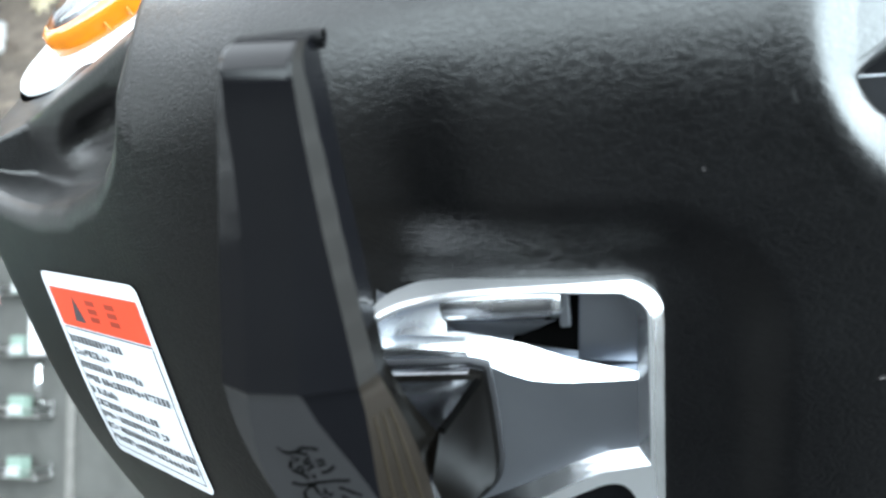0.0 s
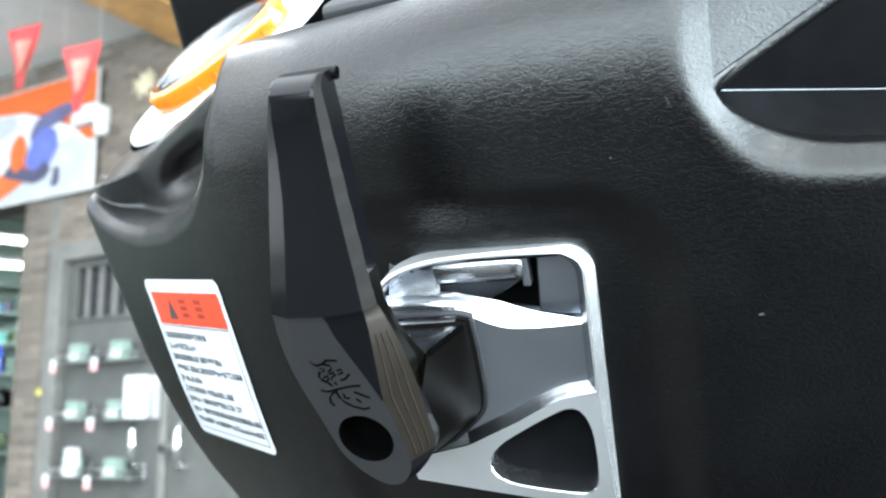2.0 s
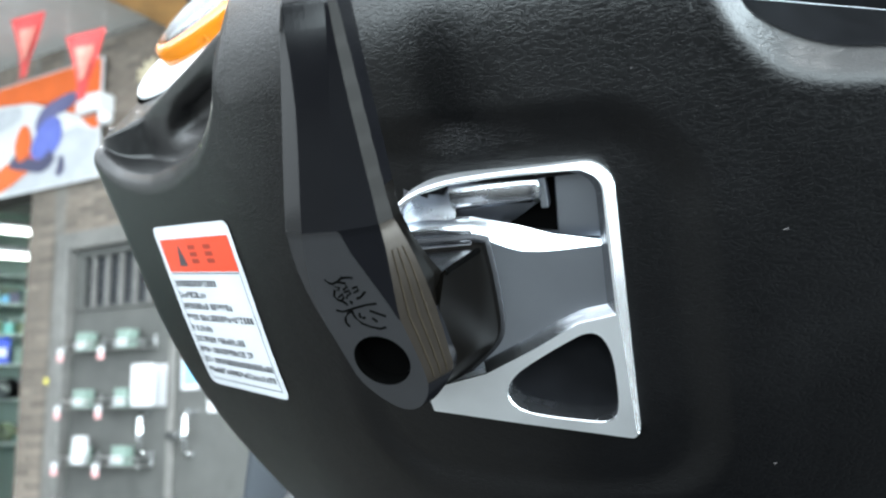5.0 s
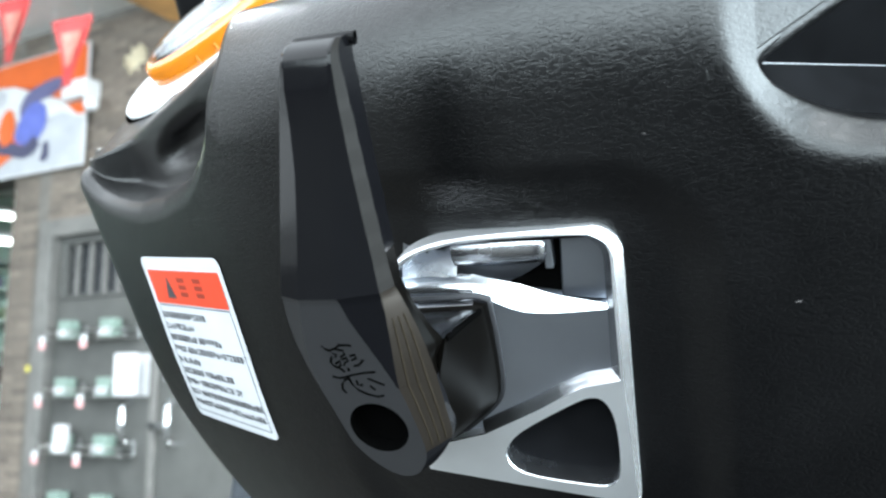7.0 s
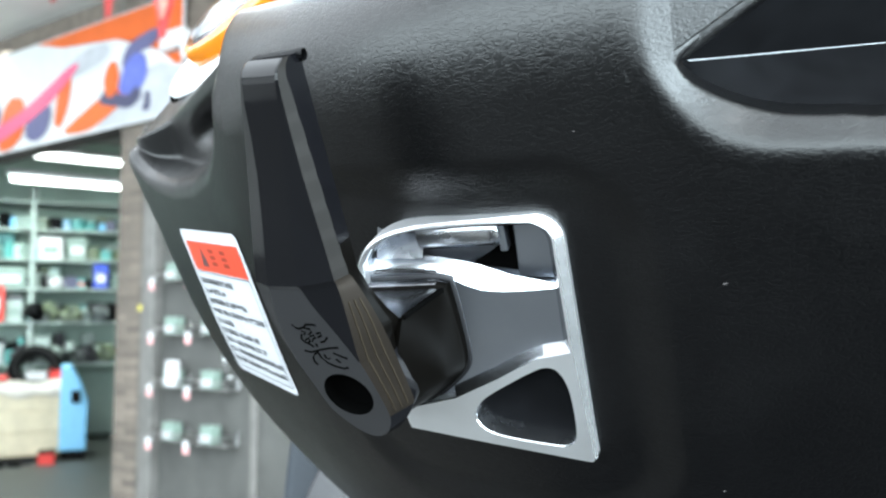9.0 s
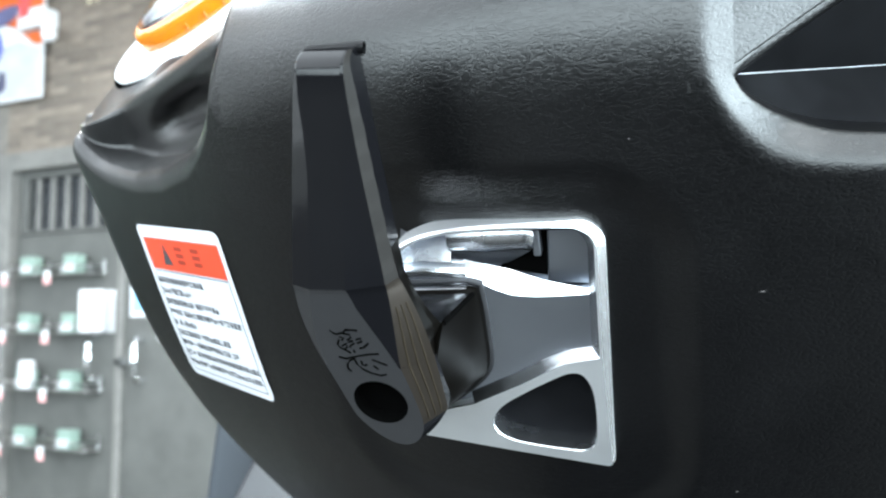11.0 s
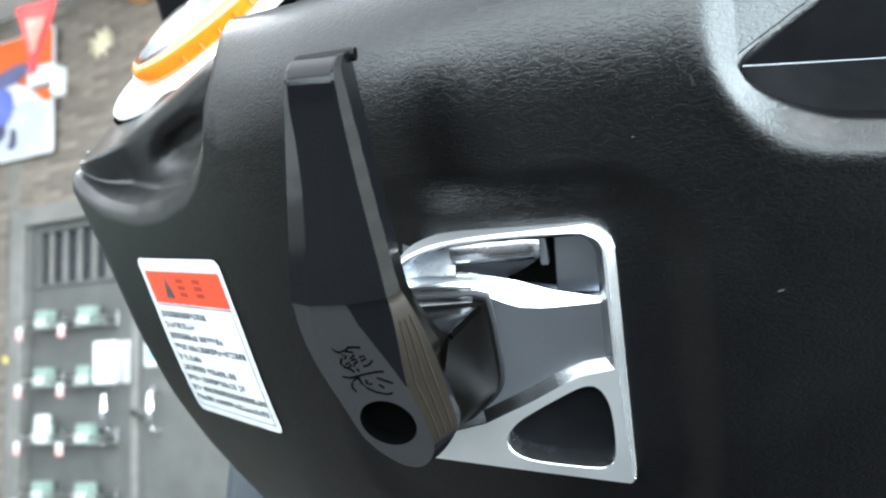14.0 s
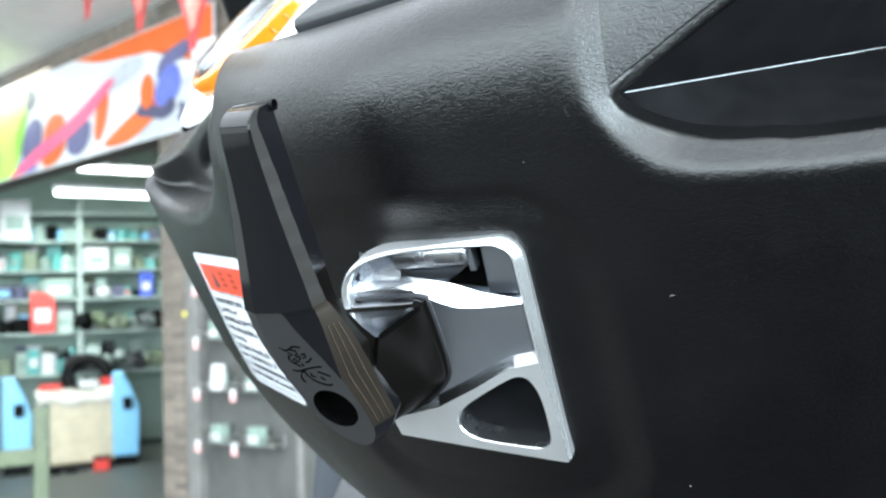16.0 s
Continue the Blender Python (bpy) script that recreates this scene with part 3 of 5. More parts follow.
# ---------------------------------------------------------------- luggage hook
hook = thing("luggage_hook", PF, "black and silver machined luggage hook on a scooter panel", "hook")
def arc(cx, cy, r, a0, a1, k=6):
    return [(cx + r * math.cos(radians(a0 + (a1 - a0) * i / k)), cy + r * math.sin(radians(a0 + (a1 - a0) * i / k))) for i in range(k + 1)]


OUTER = [(-45, -27.0), (-20, -32.1), (9.2, -37.7)] + arc(10.8, -35.6, 2.6, -75, -3, 5) + [(14.0, 0.6)] + arc(6.8, 34.6, 7.8, 0, 90, 10) + [(-8, 42.5)] + [tuple(p) for p in open_curve([(-8, 42.5), (-17, 42.4), (-27.4, 41.9), (-36.5, 40.1), (-43, 36.8), (-47.6, 31), (-49.3, 24), (-49, 8), (-47.5, -10), (-45, -26.6)], 5)][:-1]
TRI = smooth_loop([(-21.6, -21.4), (-18.5, -16.4), (-12, -12), (-2, -6.6), (2.6, -4.8), (6, -5.8), (8.2, -11), (8.7, -20), (8.0, -28.6), (5.4, -31.6), (0, -31.6), (-14, -29), (-20, -26)], 4)
FIELD = [(-46.4, 26.5), (-45.6, 31), (-42.1, 35.6), (-36, 38.9), (-27.4, 40.6), (-16, 41.1)] + arc(5.2, 34.5, 6.2, 90, 0, 8) + [(11.1, 20.8), (10.8, 0.6), (1, -1.2), (-5, -4.2), (-12, -8), (-27, -15), (-40, -18), (-46, -8)]
LO = [(-46.5, 26.2), (-36, 26.2), (-28, 25.6), (-24.5, 25), (-20, 23), (-16, 20.9), (-12, 19.4), (-7, 18.8), (-2.7, 18.7), (5, 18.9), (10.9, 19.2)]
WINDOW = rot_loop(FIELD[:15], 0.35)[1:] + [(10.9, 19.2)] + LO[::-1]


def chamfer_w(p):
    """Width of the plate's outer chamfer: broad along the free side, narrow elsewhere."""
    return 0.5 + 1.8 * step(p[0], 4, 9) * step(p[1], -37, -33) + 0.15 * step(p[1], 30, 40) * (1 - step(p[0], 2, 8))


def varied_inset(pts, width):
    ins = rot_loop(pts, 1.0)
    return [(p[0] + (q[0] - p[0]) * width(p), p[1] + (q[1] - p[1]) * width(p)) for p, q in zip(pts, ins)]


inner = varied_inset(OUTER, chamfer_w)
bm = bmesh.new()
levels = [[bm.verts.new((*p, -8)) for p in OUTER], [bm.verts.new((*p, 0.4 - 0.75 * chamfer_w(p))) for p in OUTER], [bm.verts.new((*p, 0.6)) for p in inner]]
for r0, r1 in zip(levels, levels[1:]):
    for i in range(len(r0)):
        j = (i + 1) % len(r0)
        bm.faces.new((r0[i], r0[j], r1[j], r1[i]))
rims = [levels[2]]
for hole in (TRI, FIELD):
    bev = rot_loop(hole, -0.25)
    r0, r1, r2 = ([bm.verts.new((*p, n)) for p in lo] for lo, n in ((hole, -8), (hole, 0.25), (bev, 0.6)))
    for a, b in ((r0, r1), (r1, r2)):
        for i in range(len(a)):
            j = (i + 1) % len(a)
            bm.faces.new((a[i], a[j], b[j], b[i]))
    rims.append(r2)
bmesh.ops.triangle_fill(bm, use_beauty=True, use_dissolve=False, edges=[bm.edges.get((r[i], r[(i + 1) % len(r)])) for r in rims for i in range(len(r))])
plate = part("mounting_plate", scaled(bm), "alu_plate", hook, "polished machined aluminium frame plate", True)
plate.data.set_sharp_from_angle(angle=radians(22))
plate.data.materials.append(M["alu_edge"])
plate.data.materials.append(M["alu"])
for p in plate.data.polygons:
    c = p.center * 1000
    if 0.25 < abs(p.normal.z) < 0.97:
        p.material_index = 1
    elif abs(p.normal.z) < 0.1 and c.y < -3 and -23 < c.x < 9.4 and c.y > -33:
        p.material_index = 2
# recess painted in the darker aluminium to look dimmer than the frame
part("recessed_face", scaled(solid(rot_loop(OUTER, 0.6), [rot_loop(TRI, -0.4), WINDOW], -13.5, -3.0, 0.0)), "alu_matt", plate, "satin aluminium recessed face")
WID = [3.9, 4.1, 4.3, 4.5, 5.0, 5.7, 6.0, 4.9, 3.7, 2.1, 0.7]
BULGE = [1.5, 1.5, 1.4, 0.9, 0.2, 0, 0, 0, 0, 0, 0]
rows = [[(u - 0.2 * t * w, v + w * t, -2.95 - 0.75 * w * t + b * math.sin(math.pi * t)) for (u, v), w, b in zip(LO, WID, BULGE)] for t in (0, 0.1, 0.2, 0.3, 0.4, 0.5, 0.6, 0.7, 0.8, 0.9, 1)]
ledge = part("ledge", scaled(grid_bm(rows)), "alu", plate, "bright polished ledge", True)
ledge.data.set_sharp_from_angle(angle=radians(12))
# left end in a darker metal: its dimmer reflection put into the colour
ledge.data.materials.append(M["alu_edge"])
for p in ledge.data.polygons:
    p.material_index = 1 if p.center.x < -0.0215 else 0
# dark sheet added for the shade inside the triangular hole
part("hole_back", scaled(solid(rot_loop(TRI, -2.0), [], -9.5, -7.6)), "recess_shade", plate)
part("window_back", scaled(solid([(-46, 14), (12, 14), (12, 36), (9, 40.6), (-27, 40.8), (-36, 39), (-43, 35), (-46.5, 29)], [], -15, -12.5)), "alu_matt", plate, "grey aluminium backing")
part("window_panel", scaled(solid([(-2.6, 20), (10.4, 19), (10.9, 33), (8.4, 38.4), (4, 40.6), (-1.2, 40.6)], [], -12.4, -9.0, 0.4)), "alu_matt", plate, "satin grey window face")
bm = grid_bm([[(u + (1.6 if e else 0) * math.sin(a), 35.9 + r * math.cos(a), -11.5 + 6.8 * r / 5.6 * math.sin(a)) for a in [math.pi * k / 20 for k in range(21)]] for u, r, e in ((-29.5, 5.6, 0), (-28.8, 5.6, 0), (-10, 5.6, 1), (-7, 5.6, 1), (-6.2, 4.8, 1), (-6.0, 0.5, 1))])
part("boss", scaled(bm), "alu", plate, "bright rounded boss", True)
# grey, bright and black pieces added for reflections in the polished window
part("boss_taper", scaled(grid_bm([[(-29.0 + k * 3.83, 31.5, -6.6) for k in range(7)], [(-27.5 + k * 2.9, 28.5, -8.6) for k in range(7)], [(-25.5 + k * 1.9, 25.8, -10.6) for k in range(7)]])), "alu_soft", plate, "grey piece for a reflection under the boss", True)
part("bright_pad", scaled(grid_bm([[(u, v, -5.4 - 0.7 * (v - 30)) for v in (29.6, 32, 35, 38, top)] for u, top in ((-44, 34), (-42, 36), (-38, 38.4), (-34, 39.6), (-29, 40.6))])), "alu", plate, "tilted piece for the white reflection in the window", True)
part("collar", scaled(box_bm(-5.6, -3.4, 29.5, 40.6, -12.4, -6.5, 0.4)), "alu_matt", plate)
part("dark_slot", scaled(solid([(-3.3, 40.4), (-1.3, 40.4), (-1.3, 21.5), (-16, 24.5), (-9, 28.5), (-5, 31)], [], -12.4, -10.2)), "void", plate, "black plate for a dark reflection in the window")
# sloped inner wall of the frame
rim = FIELD[6:17] + [(3, -0.6), (-5, -4.2), (-12, -8), (-27, -15)]
rim_in = [(p[0] - 1.8, p[1] - (1.4 if p[1] > 34 else 0)) for p in FIELD[6:17]] + [(2.4, 1.2), (-6, -2.2), (-13, -6), (-28, -13)]
rim_in[10] = (8.7, 2.2)
part("inner_slope", scaled(grid_bm([[(p[0] + (q[0] - p[0]) * t, p[1] + (q[1] - p[1]) * t, 0.2 - 3.15 * t) for p, q in zip(rim, rim_in)] for t in (0, 0.5, 1)])), "alu_edge", plate, "sloped satin inner edge")

# root block of the arm, rising from the plate to the arm's end
BASE = [(-24.5, 23.4), (-22.2, 22.6), (-21.7, 15), (-21.6, 6), (-21.9, -1), (-23.6, -5.8), (-29, -11), (-37, -16.5), (-46, -18), (-50, -2), (-50, 23.4)]
CROWN = [(-30, 24.2, 20), (-27, 24.2, 20), (-29.2, 15, 24), (-29.5, 7, 23.2), (-30.2, -1, 21.8), (-31.2, -3.6, 21), (-34, -7, 20.4), (-39, -9, 20), (-46, -8, 20), (-54, 2, 21), (-56, 24.2, 20)]


def dense_loop(pts, corners, steps=5):
    """A closed outline, curved but for the straight runs between the named corners."""
    out, k = [], len(pts)
    for i in range(k):
        p0, p1, p2, p3 = (Vector(pts[(i + j - 1) % k]) for j in range(4))
        if i in corners:
            p0 = p1 * 2 - p2
        if (i + 1) % k in corners:
            p3 = p2 * 2 - p1
        for s in range(steps):
            t = s / steps
            out.append(0.5 * (2 * p1 + (p2 - p0) * t + (2 * p0 - 5 * p1 + 4 * p2 - p3) * t * t + (3 * p1 - p0 - 3 * p2 + p3) * t ** 3))
    return out


CORN = (0, 1, 2, 10)
base, crown = [tuple(p) for p in dense_loop(BASE, CORN)], dense_loop(CROWN, CORN)
part("block_fillet", scaled(solid(rot_loop(base, -2.2), [], -3.4, -2.5, 0.4)), "fillet", hook, "dark grey aluminium collar round the block", True)
rows = [[Vector((*p, -3.2)) for p in rot_loop(base, -1.0)], [Vector((*p, -0.6)) for p in rot_loop(base, -0.9)], [Vector((*p, 0.5)) for p in rot_loop(base, -0.3)], [Vector((*p, 1.4)) for p in rot_loop(base, 0.5)]]
rows += [[q + (c - q) * t for q, c in zip(rows[3], crown)] for t in (0.25, 0.5, 0.75, 1.0)]
bm = grid_bm(rows, True)
bm.verts.ensure_lookup_table()
bm.faces.new([bm.verts[-k - 1] for k in range(len(base))])
root = part("pivot_block", scaled(bm), "block_black", hook, "glossy black pivot block with a flat throat", True)
root.data.set_sharp_from_angle(angle=radians(30))
root.data.materials.append(M["throat"])
for p in root.data.polygons:
    p.material_index = 1 if p.normal.y > 0.85 else 0
# black tube puts the bevel's dark line into the colour
throat = [Vector((-22.6, 22.2, 1.2)), Vector((-24.6, 23.2, 10.4)), Vector((-26.9, 23.9, 19.6))]
part("throat_edge", scaled(tube_bm(throat, 0.75, 10)), "void", root, "black tube for the dark bevel line of the throat", True)

# arm: v, left edge, strip edge, front height, strip width, strip drop, right facet, left facet, back edge, back height
ST = [(96.9, -50.8, -38.4, 20.6, 1.0, 1.2, 0.5, 0.4, -37.6, 14.5), (96.2, -51.6, -38.6, 21.8, 1.0, 1.4, 0.6, 0.5, -37.8, 14.3), (95, -51.9, -38.7, 23.6, 1.1, 1.8, 0.7, 0.5, -37.7, 14.6), (93.2, -52.2, -38.8, 24.6, 1.2, 2.0, 0.8, 0.6, -37.6, 15), (88, -53.6, -38.7, 25.6, 1.5, 2.6, 1.4, 1.6, -37.1, 16), (80, -55.3, -38.4, 27.0, 1.7, 3.2, 2.6, 3.6, -36.5, 17.4),
      (70, -57.2, -38.0, 28.8, 1.9, 3.5, 4.6, 5.2, -35.8, 18.8), (60, -58.8, -37.4, 30.6, 2.0, 3.6, 6.6, 5.6, -35.0, 20.2), (50, -60.2, -36.8, 32.4, 2.1, 3.6, 8.6, 5.6, -34.2, 21.8), (42, -61.2, -36.4, 33.8, 2.4, 3.8, 9.6, 5.6, -33.4, 23.4),
      (36, -61.6, -36.4, 32.6, 3.8, 4.4, 8.2, 4.6, -31.4, 23.6), (30, -61.2, -36.6, 31.7, 5.4, 5.0, 5.6, 3.2, -29.2, 22.4), (25, -60.2, -36.8, 30.9, 6.5, 5.3, 3.4, 1.8, -27.2, 20.6), (20, -59.0, -37.0, 30.1, 7.4, 5.5, 1.4, 0.8, -29.8, 20), (17, -58.1, -37.0, 29.6, 7.8, 5.5, 0.4, 0.4, -29.8, 19)]


def lower_n(u, v):
    """The flat front of the hook's end."""
    return 27.7 + 0.165 * (v - 5) + 0.1 * (u + 45)


def face_n(u, v):
    """The arm's front face."""
    if v < 42:
        return lower_n(u, v)
    nf = lerp(-v, [-p[0] for p in ST], [p[3] for p in ST])
    mid = lerp(-v, [-p[0] for p in ST], [(p[1] + p[2]) / 2 for p in ST])
    return nf + (u - mid) * lerp(v, [42, 92], [0.1, 0.34])


dense = []
for a, b in zip(ST, ST[1:]):
    k = max(1, round((a[0] - b[0]) / 1.2))
    dense += [[x + (y - x) * i / k for x, y in zip(a, b)] for i in range(k)]
dense.append(list(ST[-1]))
rows = []
for v, ul, ur, nf, sw, sd, rf, lf, ub, nb in dense:
    wave = 0.1 * max(0, math.sin(v * 0.85)) if 46 < v < 88 else 0
    cut = min(3.0, rf * 0.32)
    nn = lambda u: face_n(u, v)
    rows.append([(ul + 0.6, v, nb), (ul, v, nb + 1.2), (ul, v, nn(ul) - lf * 0.45), (ul + lf, v, nn(ul + lf)), (ur - rf, v, nn(ur - rf)), (ur, v, nn(ur) - cut), (ur + sw - wave, v, nn(ur) - cut - sd + wave), ((ur + sw + ub) / 2 + 0.05, v, (nn(ur) - cut - sd + nb) / 2), (ub, v, nb + 0.8), (ub - 0.8, v, nb)])
bm = grid_bm(rows, True)
bm.verts.ensure_lookup_table()
bm.faces.new([bm.verts[k] for k in range(10)])
strap = part("arm", scaled(bm), "black_metal", hook, "long glossy black machined hook arm", True)
breaks = [i for i, d in enumerate(dense) if min(abs(d[0] - b) for b in (42, 96.9)) < 0.01]
for e in strap.data.edges:
    a, b = sorted(e.vertices)
    e.use_edge_sharp = b - a == 10 or a // 10 == b // 10 and a // 10 in breaks
# the strip alternates two tones, so scallop highlights sit in the colour
for name in ("black_sheen", "edge_metal", "strip", "block_black", "strip_glint"):
    strap.data.materials.append(M[name])
for p in strap.data.polygons:
    side = p.index % 10
    if p.center.y < 0.042 and side in (2, 3):
        p.material_index = 1
    elif side == 5:
        p.material_index = 2 if p.center.y < 0.042 else 5 if p.center.y < 0.088 and math.sin(p.center.y * 850) > 0.35 else 3
    elif side > 5 and p.center.y < 0.05:
        p.material_index = 4
part("tip_lip", scaled(tube_bm([(-51, 95.6, 14.5), (-50.4, 95.7, 14.6), (-37.4, 95.9, 16.0), (-36.4, 95.8, 16.0)], 1.6, 12)), "dark_plastic", strap)
# rounded end with its hole, the broad side facet running on round it
FRONT = [(-58.1, 17), (-57.2, 14), (-54.9, 4.4), (-53.6, -0.6), (-51.4, -4.2), (-48.4, -7.6), (-45.2, -10), (-42, -11), (-38.8, -10.1), (-36.4, -7.6), (-34.9, -4.4), (-34.5, -1.4), (-34.9, 4), (-35.9, 11), (-37, 17)]
REAR = [(-58.1, 17), (-57.2, 14), (-55, 4.3), (-53.8, -0.8), (-51.6, -4.6), (-48.5, -8), (-45, -10.5), (-41, -11.6), (-36.6, -10.4), (-33, -7.2), (-30.3, -3.6), (-28.8, -0.6), (-28.8, 5), (-28.9, 11), (-29.2, 17)]
DROP = [0.3, 0.3, 0.4, 0.5, 0.6, 0.9, 1.5, 2.4, 3.6, 4.6, 5.3, 5.5, 5.5, 5.5, 5.6]
HOLE = [(-45.3 + 7.6 * math.cos(a), 4.6 + 7.6 * math.sin(a)) for a in [2 * math.pi * k / 40 for k in range(40)]]


def run(pts, steps=3):
    return [tuple(p) for p in open_curve([pts[0], *pts, pts[-1]], steps)][:-1]


front, rear = run(FRONT), run(REAR)
drop = [p[0] for p in run([(d, 0.0) for d in DROP])]
bm = bmesh.new()
r0 = [bm.verts.new((*p, lower_n(*p))) for p in front]
r1 = [bm.verts.new((*q, lower_n(*p) - d)) for p, q, d in zip(front, rear, drop)]
r2 = [bm.verts.new((q[0] + 0.2, q[1] + 0.4, 18.5 + 0.165 * q[1])) for q in rear]
for a, b in ((r0, r1), (r1, r2)):
    for i in range(len(a) - 1):
        bm.faces.new((a[i], a[i + 1], b[i + 1], b[i]))
# blind hole; its deep shade is painted with black walls and floor
h0, h1 = [bm.verts.new((*p, lower_n(*p))) for p in HOLE], [bm.verts.new((*p, lower_n(*p) - 5.0)) for p in HOLE]
for i in range(len(h0)):
    j = (i + 1) % len(h0)
    bm.faces.new((h0[i], h0[j], h1[j], h1[i]))
top_edge = bm.edges.new((r0[0], r0[-1]))
rim = [bm.edges.get((r0[i], r0[i + 1])) for i in range(len(r0) - 1)] + [top_edge] + [bm.edges.get((h0[i], h0[(i + 1) % len(h0)])) for i in range(len(h0))]
bmesh.ops.triangle_fill(bm, use_beauty=True, use_dissolve=False, edges=rim)
bm.faces.new(h1)
head = part("arm_head", scaled(bm), "black_sheen", strap, "satin black hook end with a round hole", True)
head.data.set_sharp_from_angle(angle=radians(24))
for name in ("edge_metal", "void", "black_metal"):
    head.data.materials.append(M[name])
for p in head.data.polygons:
    c = p.center * 1000
    if math.hypot(c.x + 45.3, c.y - 4.6) < 7.65 and c.z < lower_n(c.x, c.y) - 0.5:
        p.material_index = 2
    elif p.normal.z < 0.3:
        p.material_index = 3
    elif p.normal.z < 0.93:
        p.material_index = 1 if c.y > -2.2 and c.x > -40 else 3
# side ridges
for k in (1, 2, 3):
    f = k / 4
    pts = []
    for v, ul_, nl, uh, nh in [(d[0], d[2], face_n(d[2], d[0]) - min(3.0, d[6] * 0.32), d[2] + d[4], face_n(d[2], d[0]) - min(3.0, d[6] * 0.32) - d[5]) for d in dense if 17 < d[0] < 36] + [(p[1] + (q[1] - p[1]) * f, p[0], lower_n(*p), q[0], lower_n(*p) - d) for p, q, d in list(zip(front, rear, drop))[::-1] if q[0] > -32 and q[1] > -0.8]:
        pts.append((ul_ + (uh - ul_) * f, v, nl + (nh - nl) * f + 0.02))
    part("side_ridge", scaled(tube_bm(pts, 0.26, 6)), "groove", strap, "machined ridge with a warm reflection in its colour")
# engraved brush strokes
STROKES = [[(-53.8, 29.1), (-52.9, 28.1), (-51.7, 27.7)], [(-51.8, 27.9), (-50.2, 28.5), (-48.7, 29.8)], [(-49.1, 29.3), (-47.4, 29.4), (-46.0, 29.2)], [(-50.4, 28.2), (-48.5, 27.8), (-48.4, 26.8), (-49.6, 26.0)],
           [(-51.5, 27.0), (-50.5, 26.7), (-51.1, 25.9)], [(-51.9, 26.2), (-52.7, 24.4), (-52.1, 23.3), (-50.7, 22.6)], [(-51.5, 24.0), (-50.1, 24.8), (-50.2, 23.6), (-51.3, 22.8)], [(-49.5, 25.3), (-48.1, 25.8), (-48.0, 24.9), (-49.0, 24.3), (-49.4, 23.6)],
           [(-47.1, 26.3), (-45.6, 26.7), (-45.7, 25.7), (-47.0, 25.1)], [(-43.8, 25.4), (-45.6, 23.7), (-46.8, 23.4)], [(-48.7, 22.9), (-48.5, 21.9)], [(-50.7, 22.6), (-49.7, 21.6)],
           [(-53.4, 20.2), (-51.6, 19.7), (-48.1, 20.7), (-44.7, 21.5), (-41.8, 21.8)], [(-48.8, 20.0), (-50.5, 19.2), (-51.6, 17.8), (-51.8, 16.4), (-51.1, 15.3)], [(-49.2, 19.8), (-48.9, 18.1), (-47.6, 16.3), (-45.6, 15.1), (-42.9, 14.4), (-41.2, 14.9)], [(-47.4, 19.3), (-47.4, 17.9), (-46.7, 17.6), (-45.9, 18.1)],
           [(-44.3, 17.7), (-43.2, 16.5)], [(-44.3, 19.8), (-42.4, 18.9), (-40.4, 18.0)]]
for st in STROKES:
    pts = [(u, v, face_n(u, v)) for u, v in st]
    part("engraved_stroke", scaled(tube_bm(pts, 0.3, 6)), "void", head)

# ---------------------------------------------------------------- the building behind
EYE_XY, D = Vector((0.03, -0.06)), 2.77
FA = radians(-24)
FX, FN = Vector((math.cos(FA), math.sin(FA))), Vector((math.sin(FA), -math.cos(FA)))
FO = EYE_XY - FN * D
# the facade's frame: x along the wall, y into it, z up
FAC = Matrix(((FX.x, -FN.x, 0, FO.x), (FX.y, -FN.y, 0, FO.y), (0, 0, 1, 0), (0, 0, 0, 1)))
CEIL = 2.95


def structure(name, bm, material, label, m=None, category=""):
    ob = part(name, bm, material, None, m=m if m is not None else Matrix.Identity(4))
    return tagged(ob, label, category or name.split("_")[0], "", "structure")


# pavement colour is darkened for the shade round the scooter
structure("pavement", box_bm(-9, 2.4, -4, 16, -0.2, 0.0), "asphalt", "worn floor of the covered pavement, darkened for shade by the scooter", None, "floor")
structure("shop_floor", box_bm(-8, 5, -1.3, 9, -0.1, 0.004), "concrete", "worn grey-green concrete floor", FAC, "floor")
# ceiling over the arcade, with an unseen opening added to brighten upward faces
for x0, x1, y0, y1 in ((-9, -8, -4, 16), (0.4, 5, -4, 16), (-8, 0.4, -4, -2.2), (-1.5, 0.4, 1.2, 16), (-8, -1.5, 1.75, 16)):
    structure("ceiling", box_bm(x0, x1, y0, y1, CEIL, CEIL + 0.2), "ceiling", "painted white ceiling")
# unseen street side behind the scooter, open under a lintel, dark for the panel's reflections
for x0, x1, z0, z1 in ((-9, -7.0, 0, CEIL), (-7.0, 2.4, 2.75, CEIL), (-7.0, 2.4, 0, 0.6)):
    structure("wall_south", box_bm(x0, x1, -2.7, -2.5, z0, z1), "night", "plain dark wall open to the street")
# unseen side open to the street, daylight coming in; brown tints the hook's reflections
for y0, y1, z0, z1, mt in ((-2.7, -2.2, 0, CEIL, "night"), (0.5, 16, 0, CEIL, "brown"), (-2.2, 0.5, 2.4, CEIL, "night"), (-2.2, 0.5, 0, 0.3, "brown")):
    structure("wall_east", box_bm(2.4, 2.6, y0, y1, z0, z1), mt, "plain brown wall with an opening to the street")
# unseen end wall, its opening added to brighten the panel's left side
for y0, y1, z0, z1 in ((-4.2, -2.2, 0, CEIL), (3.2, 16, 0, CEIL), (-2.2, 3.2, 2.75, CEIL), (-2.2, 3.2, 0, 0.6)):
    structure("wall_west", box_bm(-9.2, -9, y0, y1, z0, z1), "ceiling", "plain pale unseen wall with an added opening")
